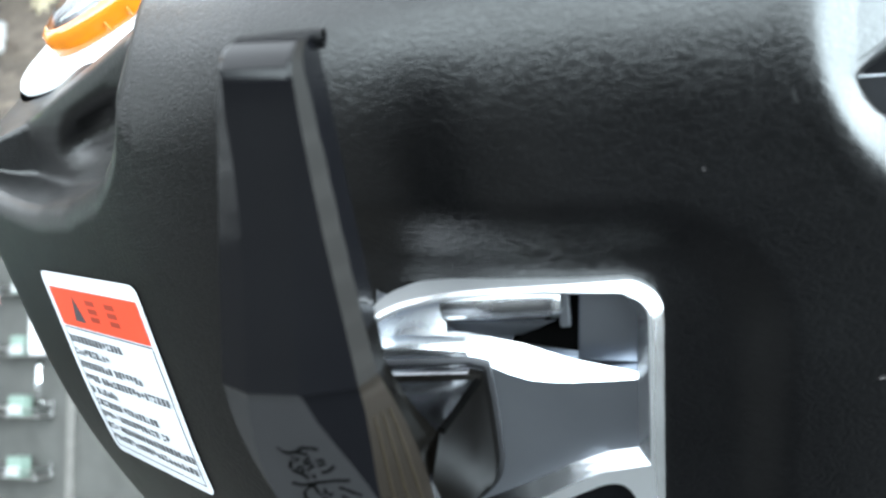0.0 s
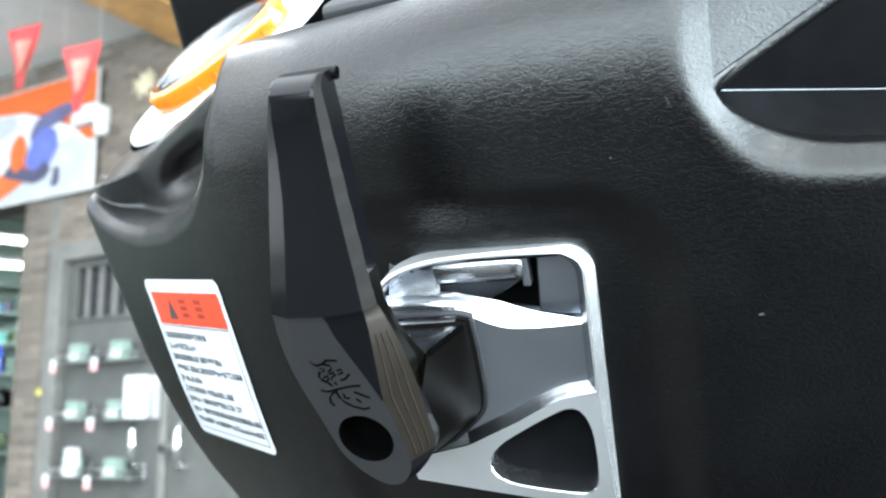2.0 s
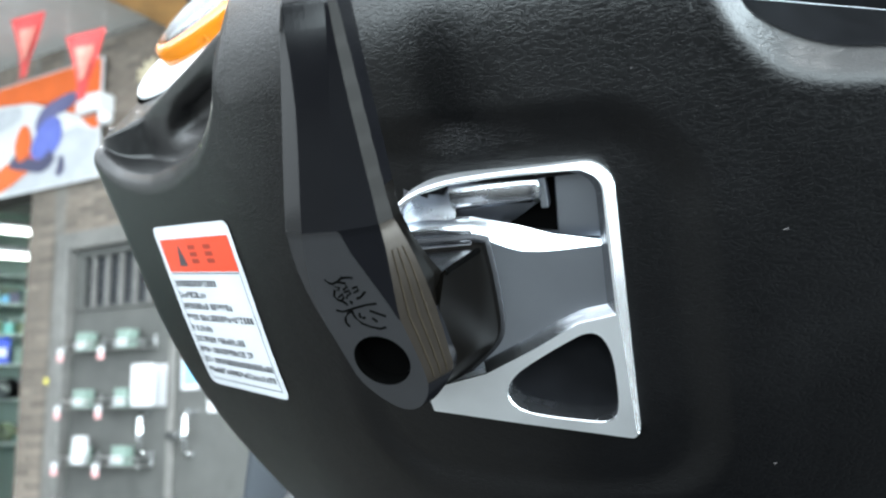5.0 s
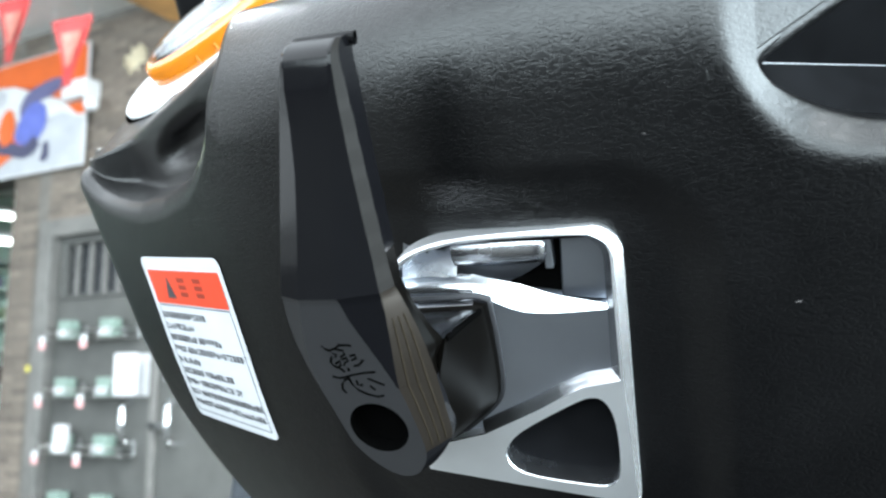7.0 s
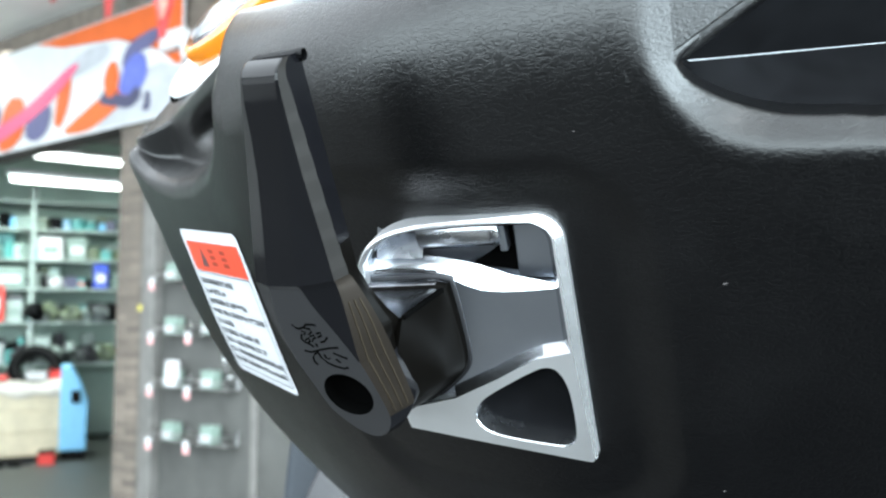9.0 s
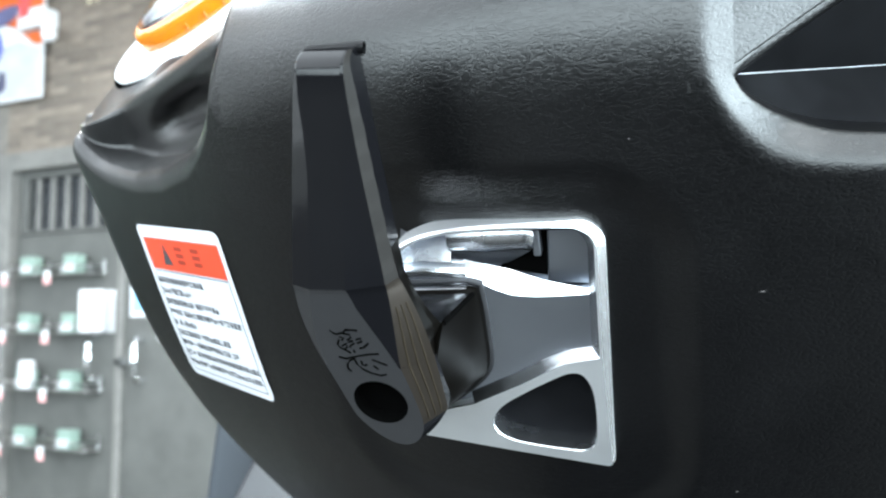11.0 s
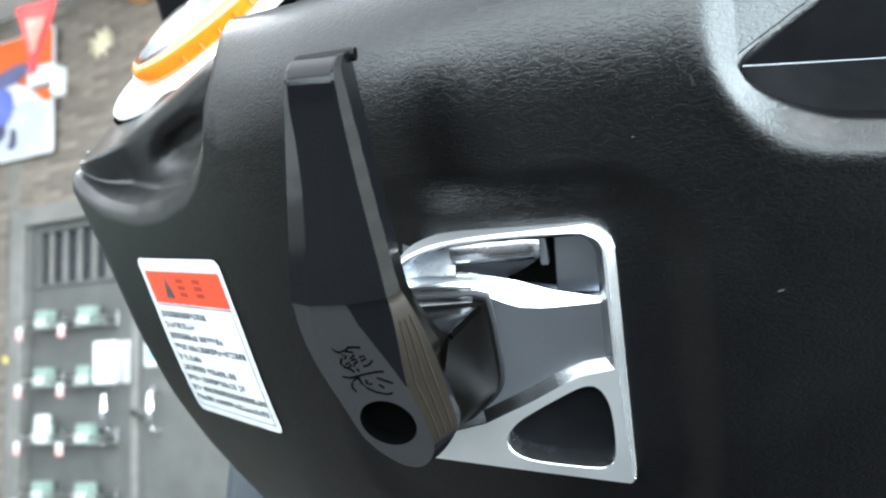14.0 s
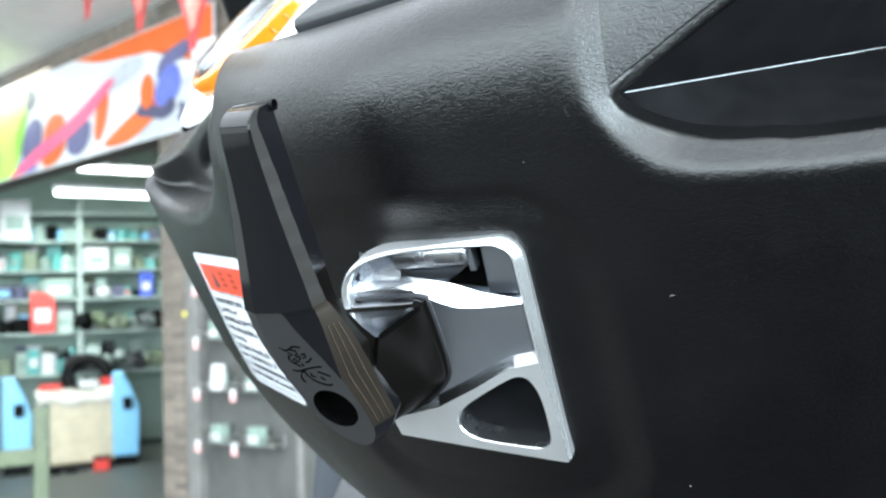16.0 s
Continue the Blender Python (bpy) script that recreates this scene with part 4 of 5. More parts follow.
structure("wall_north", box_bm(-9, 5, 16, 16.2, 0, CEIL), "shop_wall", "plain pale wall")

# facade wall with the shop opening on one side and the door
OPEN_L, OPEN_R, OPEN_T = -7.3, -4.12, 2.2
DOOR_L, DOOR_R, DOOR_T = -3.83, -2.18, 1.9
wall = thing("wall_facade", FAC, "grey-brown brick facade with a door and a shop opening", "wall", "", "structure")
for x0, x1, z0, z1 in ((OPEN_R, DOOR_L, 0, CEIL), (DOOR_L, DOOR_R, DOOR_T, CEIL), (DOOR_R, 5.0, 0, CEIL), (OPEN_L, OPEN_R, OPEN_T, CEIL), (-11, OPEN_L, 0, CEIL)):
    part("masonry", box_bm(x0, x1, 0.012, 0.24, z0, z1), "mortar", wall)

# wooden ceiling beam
beam = structure("beam", box_bm(-3.0, -2.7, -3.0, 0.0, CEIL - 0.16, CEIL, 0.008), "wood", "varnished wooden ceiling beam", FAC, "beam")

# double steel door
door = thing("door_1", FAC, "grey steel double door with a barred transom", "door", "", "structure")
for x0, x1, z0, z1 in ((DOOR_L, DOOR_L + 0.09, 0, DOOR_T), (DOOR_R - 0.09, DOOR_R, 0, DOOR_T), (DOOR_L + 0.09, DOOR_R - 0.09, DOOR_T - 0.09, DOOR_T)):
    part("door_frame", box_bm(x0, x1, -0.035, 0.1, z0, z1, 0.006), "steel_frame", door)
for x0, x1 in ((DOOR_L + 0.095, -3.03), (-3.0, DOOR_R - 0.095)):
    leaf = part("door_leaf", box_bm(x0, x1, 0.02, 0.065, 0.01, 1.496, 0.004), "steel", door)
    for a, b, c, d in ((x0, x0 + 0.05, 1.5, 1.81), (x1 - 0.05, x1, 1.5, 1.81), (x0 + 0.05, x1 - 0.05, 1.775, 1.81), (x0 + 0.05, x1 - 0.05, 1.5, 1.52)):
        part("transom_rail", box_bm(a, b, 0.02, 0.065, c, d, 0.004), "steel", leaf)
    part("transom_glass", box_bm(x0 + 0.05, x1 - 0.05, 0.055, 0.06, 1.52, 1.775), "dark", leaf)
    for k in range(5):
        x = x0 + 0.11 + k * 0.1
        part("transom_bar", box_bm(x, x + 0.018, 0.028, 0.046, 1.52, 1.775, 0.003), "steel_frame", leaf)
    hx = -3.156 if x0 < -3.5 else -2.874
    pts = [(hx, 0.02, 1.0), (hx, -0.03, 1.0), (hx, -0.045, 0.98), (hx, -0.045, 0.84), (hx, -0.03, 0.82), (hx, 0.02, 0.82)]
    part("pull_handle", tube_bm([Vector(p) for p in pts], 0.012, 8), "chrome", leaf, "chrome pull handle", True)
part("centre_stile", box_bm(-3.035, -2.995, 0.0, 0.02, 0.01, 1.81, 0.003), "steel_frame", door)
part("door_knob", tube_bm([Vector((-2.98, 0.02, 0.9)), Vector((-2.98, -0.03, 0.9)), Vector((-2.98, -0.032, 0.9))], 0.02, 10), "chrome", door, "round metal knob", True)

# wire racks with small cartons on the door
for z in (1.33, 1.06, 0.80, 0.54):
    rack = thing("wire_rack", FAC @ Matrix.Translation((-3.4, 0.02, z)), "small wire rack fixed to the steel door", "rack", "racks on the door")
    for y in (-0.015, -0.09):
        part("rail", tube_bm([Vector((-0.27, y, 0.0)), Vector((0.27, y, 0.0))], 0.005, 6), "wire", rack)
    part("tray", box_bm(-0.27, 0.27, -0.09, -0.012, -0.035, -0.03), "steel_frame", rack)
    for x in (-0.27, -0.09, 0.09, 0.27):
        part("wire", tube_bm([Vector((x, -0.012, 0.03)), Vector((x, -0.012, -0.033)), Vector((x, -0.09, -0.033)), Vector((x, -0.09, 0.01))], 0.004, 6), "wire", rack)
    for x in (-0.16, 0.13):
        carton = thing("carton", FAC @ Matrix.Translation((-3.4 + x, -0.035, z - 0.03)), "small white and pale green carton on a wire rack", "box", "cartons on the racks")
        part("carton_body", box_bm(-0.042, 0.042, -0.028, 0.028, 0, 0.085, 0.003), "pale_green", carton)
        part("carton_flap", box_bm(-0.036, 0.036, -0.034, -0.029, 0.012, 0.042), "paper", carton)
        tag = thing("price_tag", FAC @ Matrix.Translation((-3.4 + x - 0.1, -0.10, z - 0.05)), "small pink and white tag clipped to a rack", "tag", "tags on the racks")
        part("tag_card", box_bm(-0.018, 0.018, -0.004, 0.004, 0, 0.03, 0.001), "paper", tag)
        part("tag_strip", box_bm(-0.018, 0.018, -0.004, 0.004, -0.03, 0.0, 0.001), "pink", tag)
for x, z, w, h, nm in ((-3.12, 1.03, 0.12, 0.19, "pack"), (-3.53, 0.77, 0.065, 0.13, "pack")):
    pk = thing("white_pack", FAC @ Matrix.Translation((x, -0.06, z)), "plain white packet standing on a wire rack", "packet", "packets on the racks")
    part("packet_body", box_bm(-w / 2, w / 2, -0.025, 0.02, 0, h, 0.008), "paper", pk)

# papers stuck to the door
for x0, x1, z0, z1, mt in ((-2.8, -2.49, 1.0, 1.3, "paper"), (-2.77, -2.48, 1.32, 1.5, "paper"), (-3.22, -3.06, 1.03, 1.22, "paper")):
    pp = thing("notice", FAC @ Matrix.Translation(((x0 + x1) / 2, 0.017, z0)), "white paper notice stuck to the steel door", "notice", "papers on the door")
    part("sheet", box_bm(-(x1 - x0) / 2, (x1 - x0) / 2, -0.001, 0.001, 0, z1 - z0), mt, pp)
st = thing("sticker", FAC @ Matrix.Translation((-2.91, 0.016, 1.1)), "pink and blue sticker on the steel door", "sticker")
part("sticker_base", box_bm(-0.055, 0.055, -0.001, 0.001, 0, 0.27), "paper", st)
part("sticker_blue", box_bm(-0.04, 0.04, -0.003, -0.001, 0.02, 0.16), "sky", st)
part("sticker_pink", box_bm(-0.05, 0.05, -0.003, -0.001, 0.17, 0.265), "pink", st)

mark = thing("paint_mark", FAC @ Matrix.Translation((-3.9, 0.004, 1.15)), "small yellow paint dab on the brick pier", "mark")
part("dab", box_bm(-0.015, 0.015, -0.003, 0.0, 0, 0.03, 0.001), "yellow", mark)

# banners over the shop front
ban = thing("banner", FAC @ Matrix.Translation((-4.92, -0.03, 2.16)), "long printed vinyl banner in orange, white and lime", "banner")
# white ground; its bare middle also stands for lamp glare on the vinyl
part("sheet", box_bm(-1.4, 1.38, -0.004, 0.004, 0, 0.64), "paper", ban)


def blot(name, pts, material, parent, y=-0.007, steps=3):
    lo = smooth_loop(pts, steps)
    bm = bmesh.new()
    bm.faces.new([bm.verts.new((p[0], y, p[1])) for p in lo])
    bmesh.ops.triangulate(bm, faces=bm.faces)
    return part(name, bm, material, parent)


blot("orange_field", [(-0.02, 0.632), (1.37, 0.632), (1.37, 0.26), (1.31, 0.27), (1.2, 0.36), (1.02, 0.46), (0.8, 0.5), (0.5, 0.54), (0.25, 0.56)], "orange", ban, -0.007, 1)
blot("grey_field", [(0.62, 0.01), (1.37, 0.01), (1.37, 0.24), (1.2, 0.3), (1.02, 0.27), (0.84, 0.12)], "print_grey", ban, -0.007, 1)
blot("orange_streak", [(0.3, 0.04), (0.52, 0.14), (0.78, 0.22), (0.98, 0.18), (0.8, 0.1), (0.55, 0.02)], "orange", ban, -0.009)
blot("pale_streak", [(0.18, 0.36), (0.42, 0.48), (0.68, 0.5), (0.72, 0.42), (0.45, 0.36)], "print_grey", ban, -0.008)
blot("slate_shape", [(0.86, 0.34), (0.9, 0.43), (1.0, 0.47), (1.16, 0.49), (1.21, 0.45), (1.12, 0.4), (1.02, 0.38), (0.94, 0.3)], "slate", ban, -0.010)
blot("blue_shape", [(0.84, 0.2), (0.88, 0.32), (0.96, 0.38), (1.06, 0.36), (1.09, 0.26), (1.02, 0.17), (0.93, 0.16)], "blue", ban, -0.012)
blot("navy_shape", [(0.66, 0.16), (0.72, 0.23), (0.8, 0.2), (0.92, 0.16), (1.0, 0.2), (1.04, 0.14), (0.94, 0.09), (0.8, 0.12)], "navy", ban, -0.013)
blot("orange_disc", [(0.7, 0.27), (0.74, 0.36), (0.8, 0.37), (0.84, 0.28), (0.81, 0.19), (0.74, 0.18)], "orange", ban, -0.015)
blot("dark_mark", [(1.05, 0.07), (1.08, 0.1), (1.07, 0.15), (1.11, 0.15), (1.12, 0.08), (1.09, 0.05)], "navy", ban, -0.010)
blot("lime_field", [(-1.39, 0.01), (-0.95, 0.01), (-0.78, 0.04), (-0.8, 0.3), (-0.62, 0.5), (-0.55, 0.63), (-1.39, 0.63)], "lime", ban, -0.007, 1)
blot("yellow_streak", [(-1.38, 0.3), (-1.1, 0.36), (-0.82, 0.44), (-0.82, 0.4), (-1.1, 0.28)], "yellow", ban, -0.009)
for x, z, h in ((-1.3, 0.06, 0.2), (-1.18, 0.04, 0.24), (-1.08, 0.1, 0.16)):
    blot("dark_figure", [(x - 0.03, z), (x - 0.04, z + h * 0.6), (x, z + h), (x + 0.04, z + h * 0.55), (x + 0.03, z)], "navy", ban, -0.010)
blot("helmet_shape", [(-0.66, 0.44), (-0.65, 0.54), (-0.58, 0.58), (-0.53, 0.5), (-0.57, 0.44)], "ink", ban, -0.012)
blot("rider_shape", [(-0.72, 0.14), (-0.66, 0.3), (-0.54, 0.36), (-0.44, 0.3), (-0.46, 0.14), (-0.58, 0.08)], "slate", ban, -0.010)
blot("orange_shape", [(-0.44, 0.04), (-0.4, 0.26), (-0.3, 0.34), (-0.16, 0.3), (-0.14, 0.12), (-0.28, 0.02)], "orange", ban, -0.010)
blot("violet_shape", [(-0.12, 0.08), (-0.08, 0.22), (0.04, 0.26), (0.16, 0.2), (0.12, 0.08), (0.0, 0.03)], "slate", ban, -0.011)
blot("blue_corner", [(-0.8, 0.02), (-0.74, 0.1), (-0.6, 0.1), (-0.52, 0.02)], "blue", ban, -0.011)
blot("magenta_streak", [(-0.86, 0.02), (-0.5, 0.16), (-0.1, 0.26), (0.34, 0.42), (0.42, 0.4), (0.1, 0.22), (-0.4, 0.08), (-0.74, 0.01)], "magenta", ban, -0.013)
blot("orange_drop", [(0.2, 0.12), (0.24, 0.3), (0.36, 0.36), (0.34, 0.2), (0.26, 0.08)], "orange", ban, -0.010)
star = thing("painted_star", FAC @ Matrix.Translation((-3.25, 0.0, 2.66)), "faint pale star painted on the brick wall", "mark")
blot("star_paint", [((0.085 if k % 2 else 0.04) * math.cos(k * math.pi / 8), (0.085 if k % 2 else 0.04) * math.sin(k * math.pi / 8)) for k in range(16)], "beige", star, 0.003, 1)
# pennants hanging from the ceiling
for s, y, w, top in ((-3.02, -0.8, 0.19, 2.58), (-2.66, -0.8, 0.2, 2.42), (-3.43, -0.8, 0.19, 2.74)):
    pn = thing("pennant", FAC @ Matrix.Translation((s, y, top)), "red printed plastic pennant hanging on a string", "pennant", "pennants")
    wid = lambda t: w * (1 - 0.68 * t ** 0.8)
    rows = [[(x * wid(t) / 2, 0.012 * math.sin(4 * t + x), -0.27 * t) for x in (-1, -0.5, 0, 0.5, 1)] for t in (0, 0.15, 0.3, 0.45, 0.6, 0.75, 0.9, 1)]
    ob = part("flag", grid_bm(rows), "pennant_red", pn)
    ob.modifiers.new("thick", "SOLIDIFY").thickness = 0.002
    rows = [[(x * wid(t) * 0.3, -0.005 + 0.012 * math.sin(4 * t + x), -0.27 * t) for x in (-1, 0, 1)] for t in (0.2, 0.4, 0.6, 0.7)]
    part("flag_print", grid_bm(rows), "pennant_print", pn, "faded pinkish print")
    for x in (-w / 2, w / 2):
        part("string", tube_bm([Vector((x, 0, 0)), Vector((x * 1.2, 0, CEIL - top))], 0.0003, 5), "paper", pn)

# sensor lamp on the wall
sl = thing("wall_lamp", FAC @ Matrix.Translation((-3.58, 0.0, 2.49)), "white plastic wall lamp with a round sensor", "lamp")
part("lamp_box", box_bm(-0.09, 0.09, -0.09, 0.012, 0, 0.1, 0.012), "paper", sl)
bm = bmesh.new()
bmesh.ops.create_uvsphere(bm, u_segments=16, v_segments=10, radius=0.038, matrix=Matrix.Translation((0.16, -0.1, -0.06)))
part("sensor_head", bm, "paper", sl, "", True)
part("sensor_arm", tube_bm([Vector((0.05, -0.05, 0.02)), Vector((0.11, -0.08, -0.02)), Vector((0.15, -0.1, -0.05))], 0.015, 8), "white_plastic", sl)

# ---------------------------------------------------------------- inside the shop
def polar(az, r, z=0.0):
    a = radians(az)
    return Vector((EYE_XY.x + r * math.sin(a), EYE_XY.y + r * math.cos(a), z))


def facing(az, r, z=0.0):
    return Matrix.Translation(polar(az, r, z)) @ pose(0, 0, 0, 0, 0, -az)


structure("wall_inside", box_bm(-3.0, 1.6, 0, 0.1, 0, CEIL), "shop_wall", "pale green shop wall", facing(-38, 9.3), "wall")
unit = thing("shelf_unit", facing(-35.3, 8.6), "pale steel shelf unit crowded with parts and boxes", "shelf")
for x in (-1.1, -0.25, 0.62):
    part("upright", box_bm(x - 0.02, x + 0.02, -0.2, 0.2, 0, 2.4), "shelf", unit)
SH = (0.75, 1.12, 1.42, 1.68, 1.95, 2.2)
for z in SH:
    part("shelf_board", box_bm(-1.12, 0.64, -0.22, 0.22, z - 0.02, z, 0.003), "shelf", unit)
rng = random.Random(11)
names = [("parts_box", "carton or plastic box of parts on a shop shelf", "box"), ("parts_tin", "round tin on a shop shelf", "tin")]
mats = ["pale_green", "paper", "teal", "dark_plastic", "navy", "sky", "shelf", "pale_green", "teal", "shop_wall", "pale_green", "dark_plastic", "olive"]
for i, z in enumerate(SH[:-1]):
    for depth in (0.08, -0.1):
        x = -1.08
        while x < 0.56:
            w, h = rng.uniform(0.035, 0.15), (SH[i + 1] - z) * rng.uniform(0.35, 0.92 if depth > 0 else 0.65)
            mt = rng.choice(mats if i > 1 else ["dark_plastic", "ink", "dark_plastic", "dark_plastic", "navy", "olive", "olive", "shelf", "teal", "paper", "ink", "dark_plastic"])
            kind = rng.random()
            nm, lb, ct = names[1 if kind < 0.3 else 0]
            it = thing(nm, facing(-35.3, 8.6) @ Matrix.Translation((x + w / 2, depth + rng.uniform(-0.04, 0.04), z)) @ pose(0, 0, 0, 0, 0, rng.uniform(-25, 25)), lb, ct, "goods on the shelves")
            if kind < 0.3:
                bm = tube_bm([Vector((0, 0, 0)), Vector((0, 0, h * 0.75)), Vector((0, 0, h * 0.8)), Vector((0, 0, h * 0.81))], w / 2, 12)
                bm.faces.new([v for v in bm.verts][-12:])
            elif kind < 0.5:
                bm = bmesh.new()
                bmesh.ops.create_icosphere(bm, subdivisions=2, radius=w / 2)
                for v in bm.verts:
                    v.co = Vector((v.co.x * 1.1, v.co.y, (v.co.z + w / 2) * min(1.3, h / w))) * (1 + 0.1 * rng.random())
            else:
                bm = box_bm(-w / 2, w / 2, -0.07, 0.07, 0, h, 0.006)
            part("carcass", bm, mt, it)
            if kind > 0.5 and rng.random() < 0.6:
                part("front_label", box_bm(-w * 0.35, w * 0.35, -0.074, -0.071, h * 0.3, h * 0.65), rng.choice(["paper", "pale_green", "paper", "sky", "red"]), it)
            x += w + rng.uniform(-0.01, 0.02)
for z, az in ((2.46, -35.1), (2.25, -34.4)):
    tl = thing("tube_lamp", facing(az, 7.6, z) @ pose(0, 0, 0, 0, 0, 12), "bright fluorescent tube lamp over the shelves", "lamp", "tube lamps")
    part("lamp_tray", box_bm(-0.55, 0.55, -0.05, 0.05, 0.03, 0.07, 0.008), "white_plastic", tl)
    part("tube", tube_bm([Vector((-0.52, 0, 0)), Vector((0.52, 0, 0))], 0.02, 10), "tube", tl)

bench = thing("work_bench", facing(-36.9, 7.9), "beige drawer bench with a cloth-covered top", "bench")
part("carcass", box_bm(-0.24, 0.24, -0.3, 0.3, 0.05, 0.57, 0.01), "beige", bench)
for z0 in (0.07, 0.24, 0.41):
    part("drawer", box_bm(-0.225, 0.225, -0.312, -0.302, z0, z0 + 0.15, 0.004), "beige", bench)
part("plinth", box_bm(-0.23, 0.23, -0.28, 0.28, 0, 0.05), "dark_plastic", bench)
rows = []
for i in range(25):
    x = -0.34 + 0.68 * i / 24
    rows.append([(x + 0.01 * math.sin(j * 2.1), y, h + 0.012 * math.sin(9 * x + 5 * y) + 0.014 * math.sin(23 * x + j)) for j, (y, h) in enumerate(((-0.335, 0.53), (-0.33, 0.57), (-0.315, 0.615), (-0.25, 0.63), (-0.1, 0.635), (0.1, 0.635), (0.3, 0.63)))])
cloth = thing("bench_cloth", facing(-36.9, 7.9), "crumpled pale cloth draped over the bench", "cloth")
part("cloth_sheet", grid_bm(rows), "cloth", cloth, "", True).modifiers.new("thick", "SOLIDIFY").thickness = 0.006
for x, w, d, h, mt, lb in ((-0.24, 0.16, 0.12, 0.03, "red", "flat red tray on the bench cloth"), (0.05, 0.15, 0.14, 0.05, "paper", "small white carton on the bench cloth"), (0.2, 0.1, 0.1, 0.06, "red", "small red carton on the bench cloth")):
    it = thing("bench_box", facing(-36.9, 7.9, 0.645) @ Matrix.Translation((x, -0.12, 0)) @ pose(0, 0, 0, 0, 0, 40 * x), lb, "box", "boxes on the bench")
    part("carton_body", box_bm(-w / 2, w / 2, -d / 2, d / 2, 0, h, 0.006), mt, it)
    part("carton_lid", box_bm(-w / 2 - 0.002, w / 2 + 0.002, -d / 2 - 0.002, d / 2 + 0.002, h, h + 0.012, 0.003), mt, it)
tyre = thing("tyre", facing(-36.6, 8.0, 0.73) @ pose(0, 0, 0, 62, 0, 0), "black rubber tyre leaning behind the bench", "tyre")
rows = [[((0.16 + 0.055 * math.cos(b)) * math.cos(a), (0.16 + 0.055 * math.cos(b)) * math.sin(a), 0.045 * math.sin(b)) for b in [2 * math.pi * j / 10 for j in range(10)]] for a in [2 * math.pi * i / 28 for i in range(29)]]
part("tread", grid_bm(rows, True), "dark_plastic", tyre, "", True)
for az, w in ((-34.4, 0.2), (-40.5, 0.2)):
    mc = thing("blue_machine", facing(az, 7.7), "light blue painted steel tyre machine panel", "machine", "blue machines")
    bm = solid([(-w / 2, 0.08), (w / 2, 0.08), (w / 2 + 0.01, 0.46), (w / 2 - 0.05, 0.62), (w / 2 - 0.12, 0.76), (-w / 2, 0.76)], [], 0, 0.34, 0.012)
    bmesh.ops.transform(bm, matrix=pose(0, 0.2, 0, 90, 0, 0), verts=bm.verts)
    part("machine_body", bm, "sky", mc)
    part("switch_box", box_bm(-0.02, 0.05, -0.18, -0.138, 0.46, 0.56, 0.005), "dark_plastic", mc)
    part("foot", box_bm(-w / 2 + 0.01, w / 2 - 0.01, -0.12, 0.18, 0, 0.08), "dark_plastic", mc)
tb = thing("tool_box", facing(-35.8, 7.45), "small red and black tool box on the floor", "box")
part("carcass", box_bm(-0.06, 0.06, -0.05, 0.05, 0, 0.09, 0.008), "red", tb)
part("lid", box_bm(-0.065, 0.065, -0.055, 0.055, 0.09, 0.11, 0.008), "dark_plastic", tb)
for x, w, h in ((-0.3, 0.12, 0.06), (-0.17, 0.1, 0.05)):
    dk = thing("floor_tool", facing(-36.2, 7.45) @ Matrix.Translation((x, 0, 0)), "dark metal tool lying on the shop floor", "tool", "tools on the floor")
    part("tool_body", box_bm(-w / 2, w / 2, -0.05, 0.05, 0, h, 0.015), "dark_plastic", dk)
    part("tool_grip", tube_bm([Vector((w / 2 - 0.01, 0, h * 0.5)), Vector((w / 2 + 0.06, -0.02, h * 0.4))], 0.012, 8), "ink", dk)
scrap = thing("paper_scrap", facing(-35.2, 5.2, 0.006), "crumpled white paper scrap on the floor", "paper")
part("sheet", grid_bm([[(0.016 * i - 0.05, 0.016 * j - 0.05, 0.008 + 0.008 * math.sin(i * 2.2 + j * 1.3)) for i in range(7)] for j in range(7)]), "paper", scrap).modifiers.new("thick", "SOLIDIFY").thickness = 0.002
stand = thing("steel_stand", facing(-40.0, 5.6), "olive painted steel stand on the shop floor", "stand")
for x in (-0.55, 0.05):
    part("post", box_bm(x, x + 0.08, -0.05, 0.05, 0, 0.66, 0.006), "olive", stand)
part("cross_rail", box_bm(-0.47, 0.05, -0.04, 0.04, 0.34, 0.43, 0.006), "olive", stand)
# larger goods in and before the shelves
for az, z, w, h, mt, lb in ((-39.1, 1.12, 0.2, 0.36, "red", "bright red carton standing on a shop shelf"), (-33.1, 1.42, 0.12, 0.22, "cobalt", "blue plastic tub on a shop shelf"), (-40.6, 1.95, 0.24, 0.36, "paper", "tall white carton on a shop shelf"), (-36.0, 1.68, 0.2, 0.2, "paper", "white carton on a shop shelf"), (-34.5, 1.68, 0.16, 0.2, "pale_green", "pale green carton on a shop shelf"), (-38.2, 1.42, 0.26, 0.18, "pale_green", "pale green tray on a shop shelf")):
    it = thing("parts_box", facing(az, 8.44, z), lb, "box", "goods on the shelves")
    part("carcass", box_bm(-w / 2, w / 2, -0.06, 0.06, 0, h, 0.008), mt, it)
    part("front_label", box_bm(-w * 0.32, w * 0.32, -0.066, -0.061, h * 0.25, h * 0.6), "paper" if mt != "paper" else "pale_green", it)
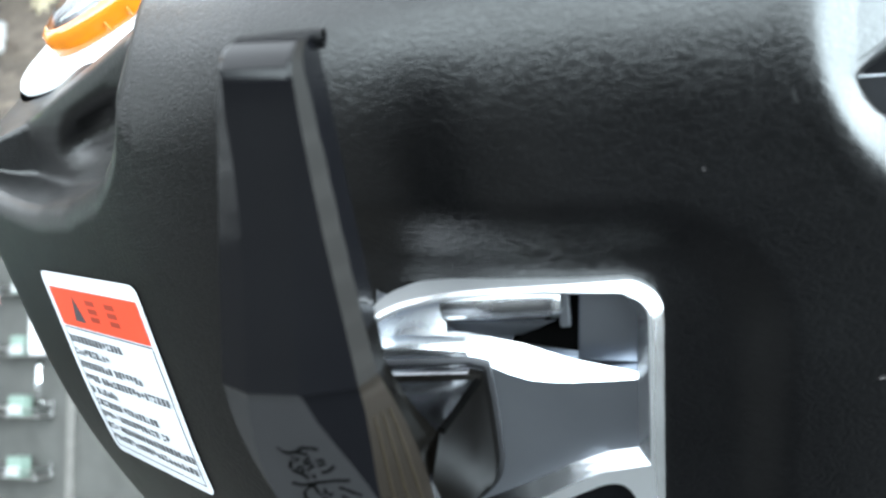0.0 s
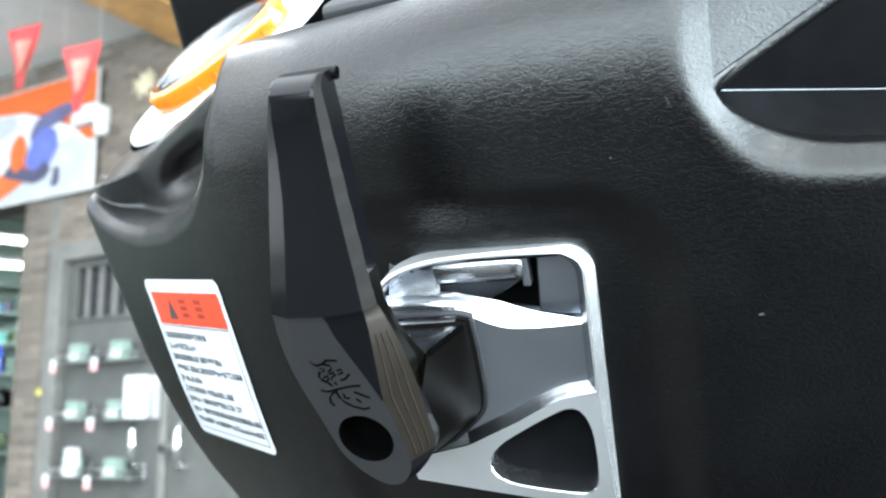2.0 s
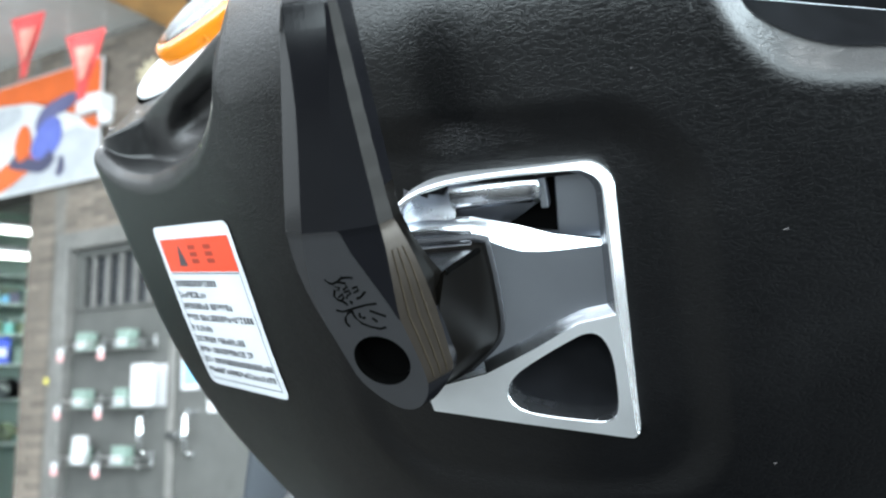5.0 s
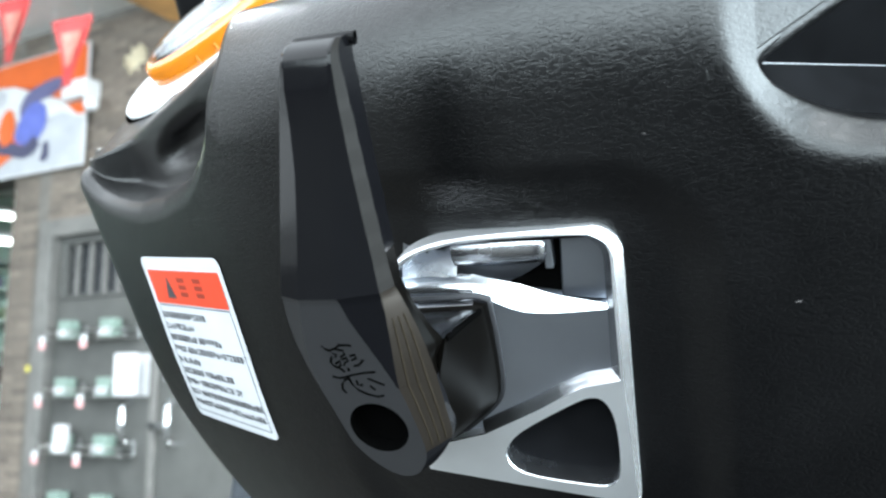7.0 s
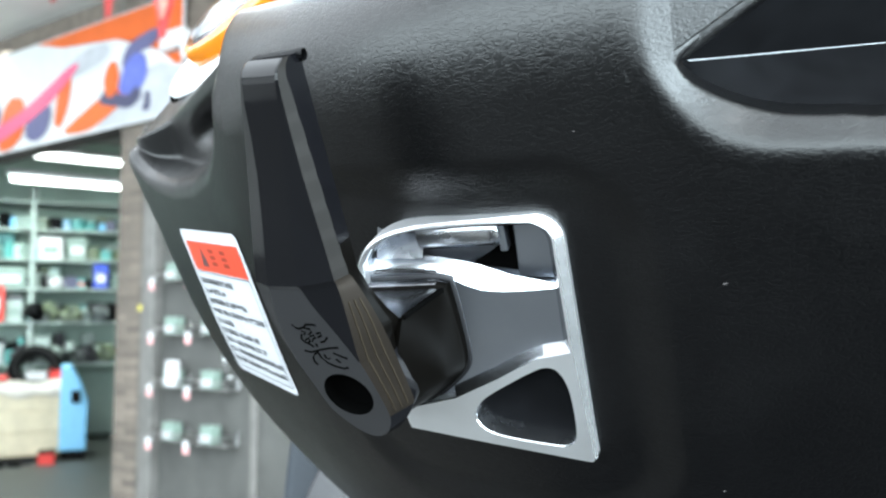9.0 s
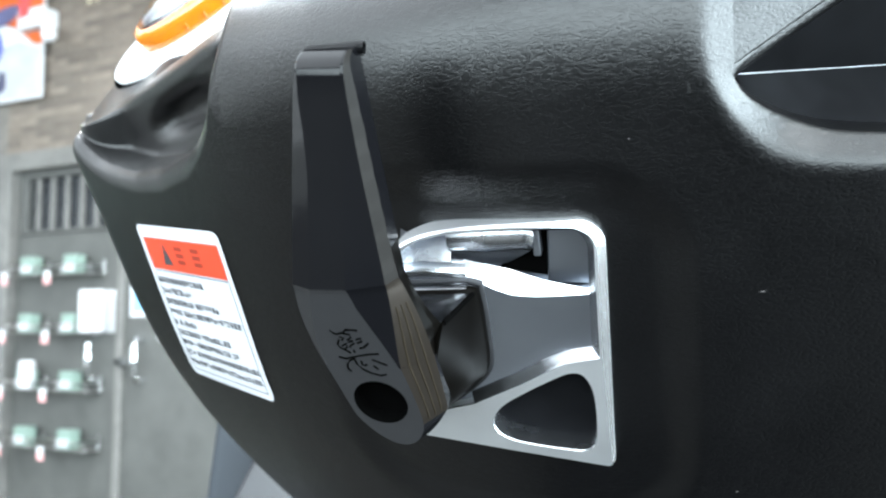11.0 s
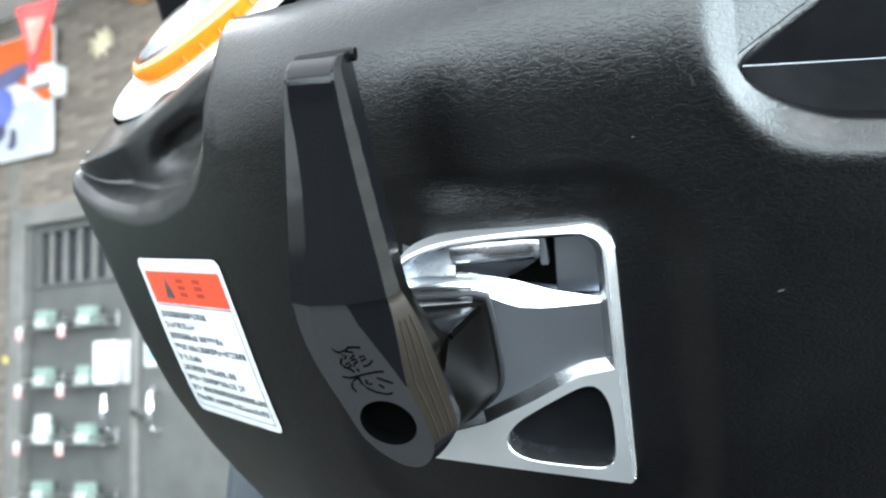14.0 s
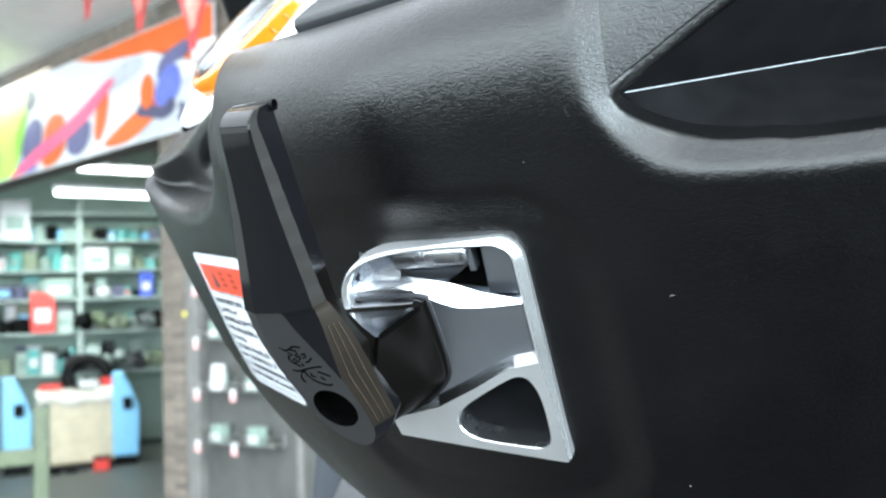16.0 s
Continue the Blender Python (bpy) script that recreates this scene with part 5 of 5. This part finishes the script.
# engine parts heaped on the lower shelves
rng = random.Random(23)
for k in range(46):
    az, sh = rng.uniform(-37.8, -32.6), rng.choice((0.75, 0.75, 1.12, 1.12))
    r = rng.uniform(0.05, 0.11)
    bm = bmesh.new()
    bmesh.ops.create_icosphere(bm, subdivisions=2, radius=r)
    for v in bm.verts:
        s = 0.8 + 0.4 * noise.noise(v.co * 16 + Vector((k, 0, 0)))
        v.co = Vector((v.co.x * 1.1 * s, v.co.y * 0.8 * s, max(0, v.co.z * s + r * 0.8)))
    it = thing("engine_part", facing(az, 8.36 + rng.uniform(0, 0.12), sh), "dark oily metal engine part on a low shelf", "engine part", "engine parts on the shelves")
    part("casting", bm, rng.choice(("dark_plastic", "ink", "ink", "oily", "oily", "shelf", "olive")), it)
    part("stub", tube_bm([Vector((0, -r * 0.5, r * 0.8)), Vector((rng.uniform(-0.03, 0.03), -r * 0.5 - 0.06, r * rng.uniform(0.6, 1.5)))], 0.014, 8), rng.choice(("wire", "shelf", "ink")), it)

# ceiling lamps over the scooter
LAMPS = ((-0.8, 1.75), (1.3, -1.5), (0.75, 1.9))
for x, y in LAMPS:
    cl = thing("ceiling_lamp", pose(x, y, CEIL), "white fluorescent ceiling fitting", "lamp", "ceiling lamps")
    part("lamp_tray", box_bm(-0.62, 0.62, -0.16, 0.16, -0.05, 0.0, 0.008), "white_plastic", cl)
    for dy in (-0.09, 0.09):
        part("tube", tube_bm([Vector((-0.58, dy, -0.075)), Vector((0.58, dy, -0.075))], 0.018, 10), "lamp_glow", cl)
for (x, y), watts in zip(LAMPS, (125, 60, 45)):
    area("ceiling_light", x, y, CEIL - 0.11, 1.2, 0.3, watts, (0.86, 0.95, 1.0))
day = area("unseen_daylight", 2.38, -0.85, 1.35, 2.05, 2.65, 580, (0.76, 0.92, 1.0))
day.matrix_world = pose(2.38, -0.85, 1.35) @ pose(0, 0, 0, 0, 90, 0)
# fill lamps over the added ceiling opening brighten the crest and wing lip
area("roof_fill", -4.75, 1.475, CEIL + 0.1, 6.5, 0.54, 60, (0.84, 0.93, 1.0))
area("unseen_daylight", -2.3, -2.52, 1.68, 9.3, 2.1, 960, (0.8, 0.94, 1.0), 90)
area("roof_fill", -3.8, -0.5, CEIL + 0.1, 8.4, 3.4, 700, (0.84, 0.93, 1.0))
# fill from the added west opening
west = area("unseen_daylight", -8.98, 0.5, 1.67, 2.1, 5.3, 120, (0.85, 0.95, 1.0))
west.matrix_world = pose(-8.98, 0.5, 1.67) @ pose(0, 0, 0, 0, -90, 0)
area("shop_light", *polar(-36.6, 7.5, 2.25), 1.2, 0.3, 60, (0.85, 1.0, 0.95))
area("shop_light", *polar(-41, 6.5, CEIL - 0.1), 1.2, 0.4, 42, (0.9, 1.0, 0.97))

# bricks of the facade, one by one
nt = M["brick"].node_tree
info = nt.nodes.new("ShaderNodeObjectInfo")
hs = nt.nodes.new("ShaderNodeHueSaturation")
vr = nt.nodes.new("ShaderNodeMapRange")
vr.inputs["To Min"].default_value, vr.inputs["To Max"].default_value = 0.7, 1.3
nt.links.new(info.outputs["Random"], vr.inputs["Value"])
nt.links.new(vr.outputs["Result"], hs.inputs["Value"])
src = nt.nodes["Principled BSDF"].inputs["Base Color"].links[0].from_socket
nt.links.new(src, hs.inputs["Color"])
nt.links.new(hs.outputs["Color"], nt.nodes["Principled BSDF"].inputs["Base Color"])


def brick_mesh(w):
    me = bpy.data.meshes.new("brick")
    bm = box_bm(-w / 2, w / 2, -0.004, 0.013, 0, 0.026)
    front = [f for f in bm.faces if f.normal.y < -0.5 or f.calc_center_median().y < -0.003]
    bmesh.ops.inset_region(bm, faces=front, thickness=0.003, depth=0.002)
    bmesh.ops.recalc_face_normals(bm, faces=bm.faces)
    bm.to_mesh(me)
    bm.free()
    me.materials.append(M["brick"])
    return me


FULL, HALF = brick_mesh(0.196), brick_mesh(0.094)
rng = random.Random(7)


def lay(x0, x1, z0, z1, single=True):
    """Thin brick courses; the far rest goes into one mesh."""
    row, z, rest = 0, z0, bmesh.new()
    while z + 0.028 < z1:
        x = x0 + 0.004
        first = row % 2
        while x < x1 - 0.09:
            short = first or x + 0.2 > x1
            w = 0.094 if short else 0.196
            m = pose(x + w / 2, 0.012 + rng.uniform(-0.0025, 0.0015), z, 0, 0, 0)
            if single:
                ob = new("brick", HALF if short else FULL)
                ob.parent = wall
                ob.matrix_basis = m
            else:
                k = len(rest.verts)
                rest.from_mesh(HALF if short else FULL)
                rest.verts.ensure_lookup_table()
                bmesh.ops.transform(rest, matrix=m, verts=rest.verts[k:])
            x += w + 0.008
            first = 0
        z += 0.0335
        row += 1
    if not single:
        me = bpy.data.meshes.new("brick_courses")
        rest.to_mesh(me)
        me.materials.append(M["brick"])
        ob = new("brick_courses", me)
        ob.parent = wall
        tagged(ob, "", "", "", "stuff")
    rest.free()


lay(OPEN_R, DOOR_L, 0.0, CEIL)
lay(DOOR_L, DOOR_R, DOOR_T + 0.01, CEIL - 0.02)
lay(OPEN_L + 1.4, OPEN_R, OPEN_T + 0.03, CEIL - 0.02, False)
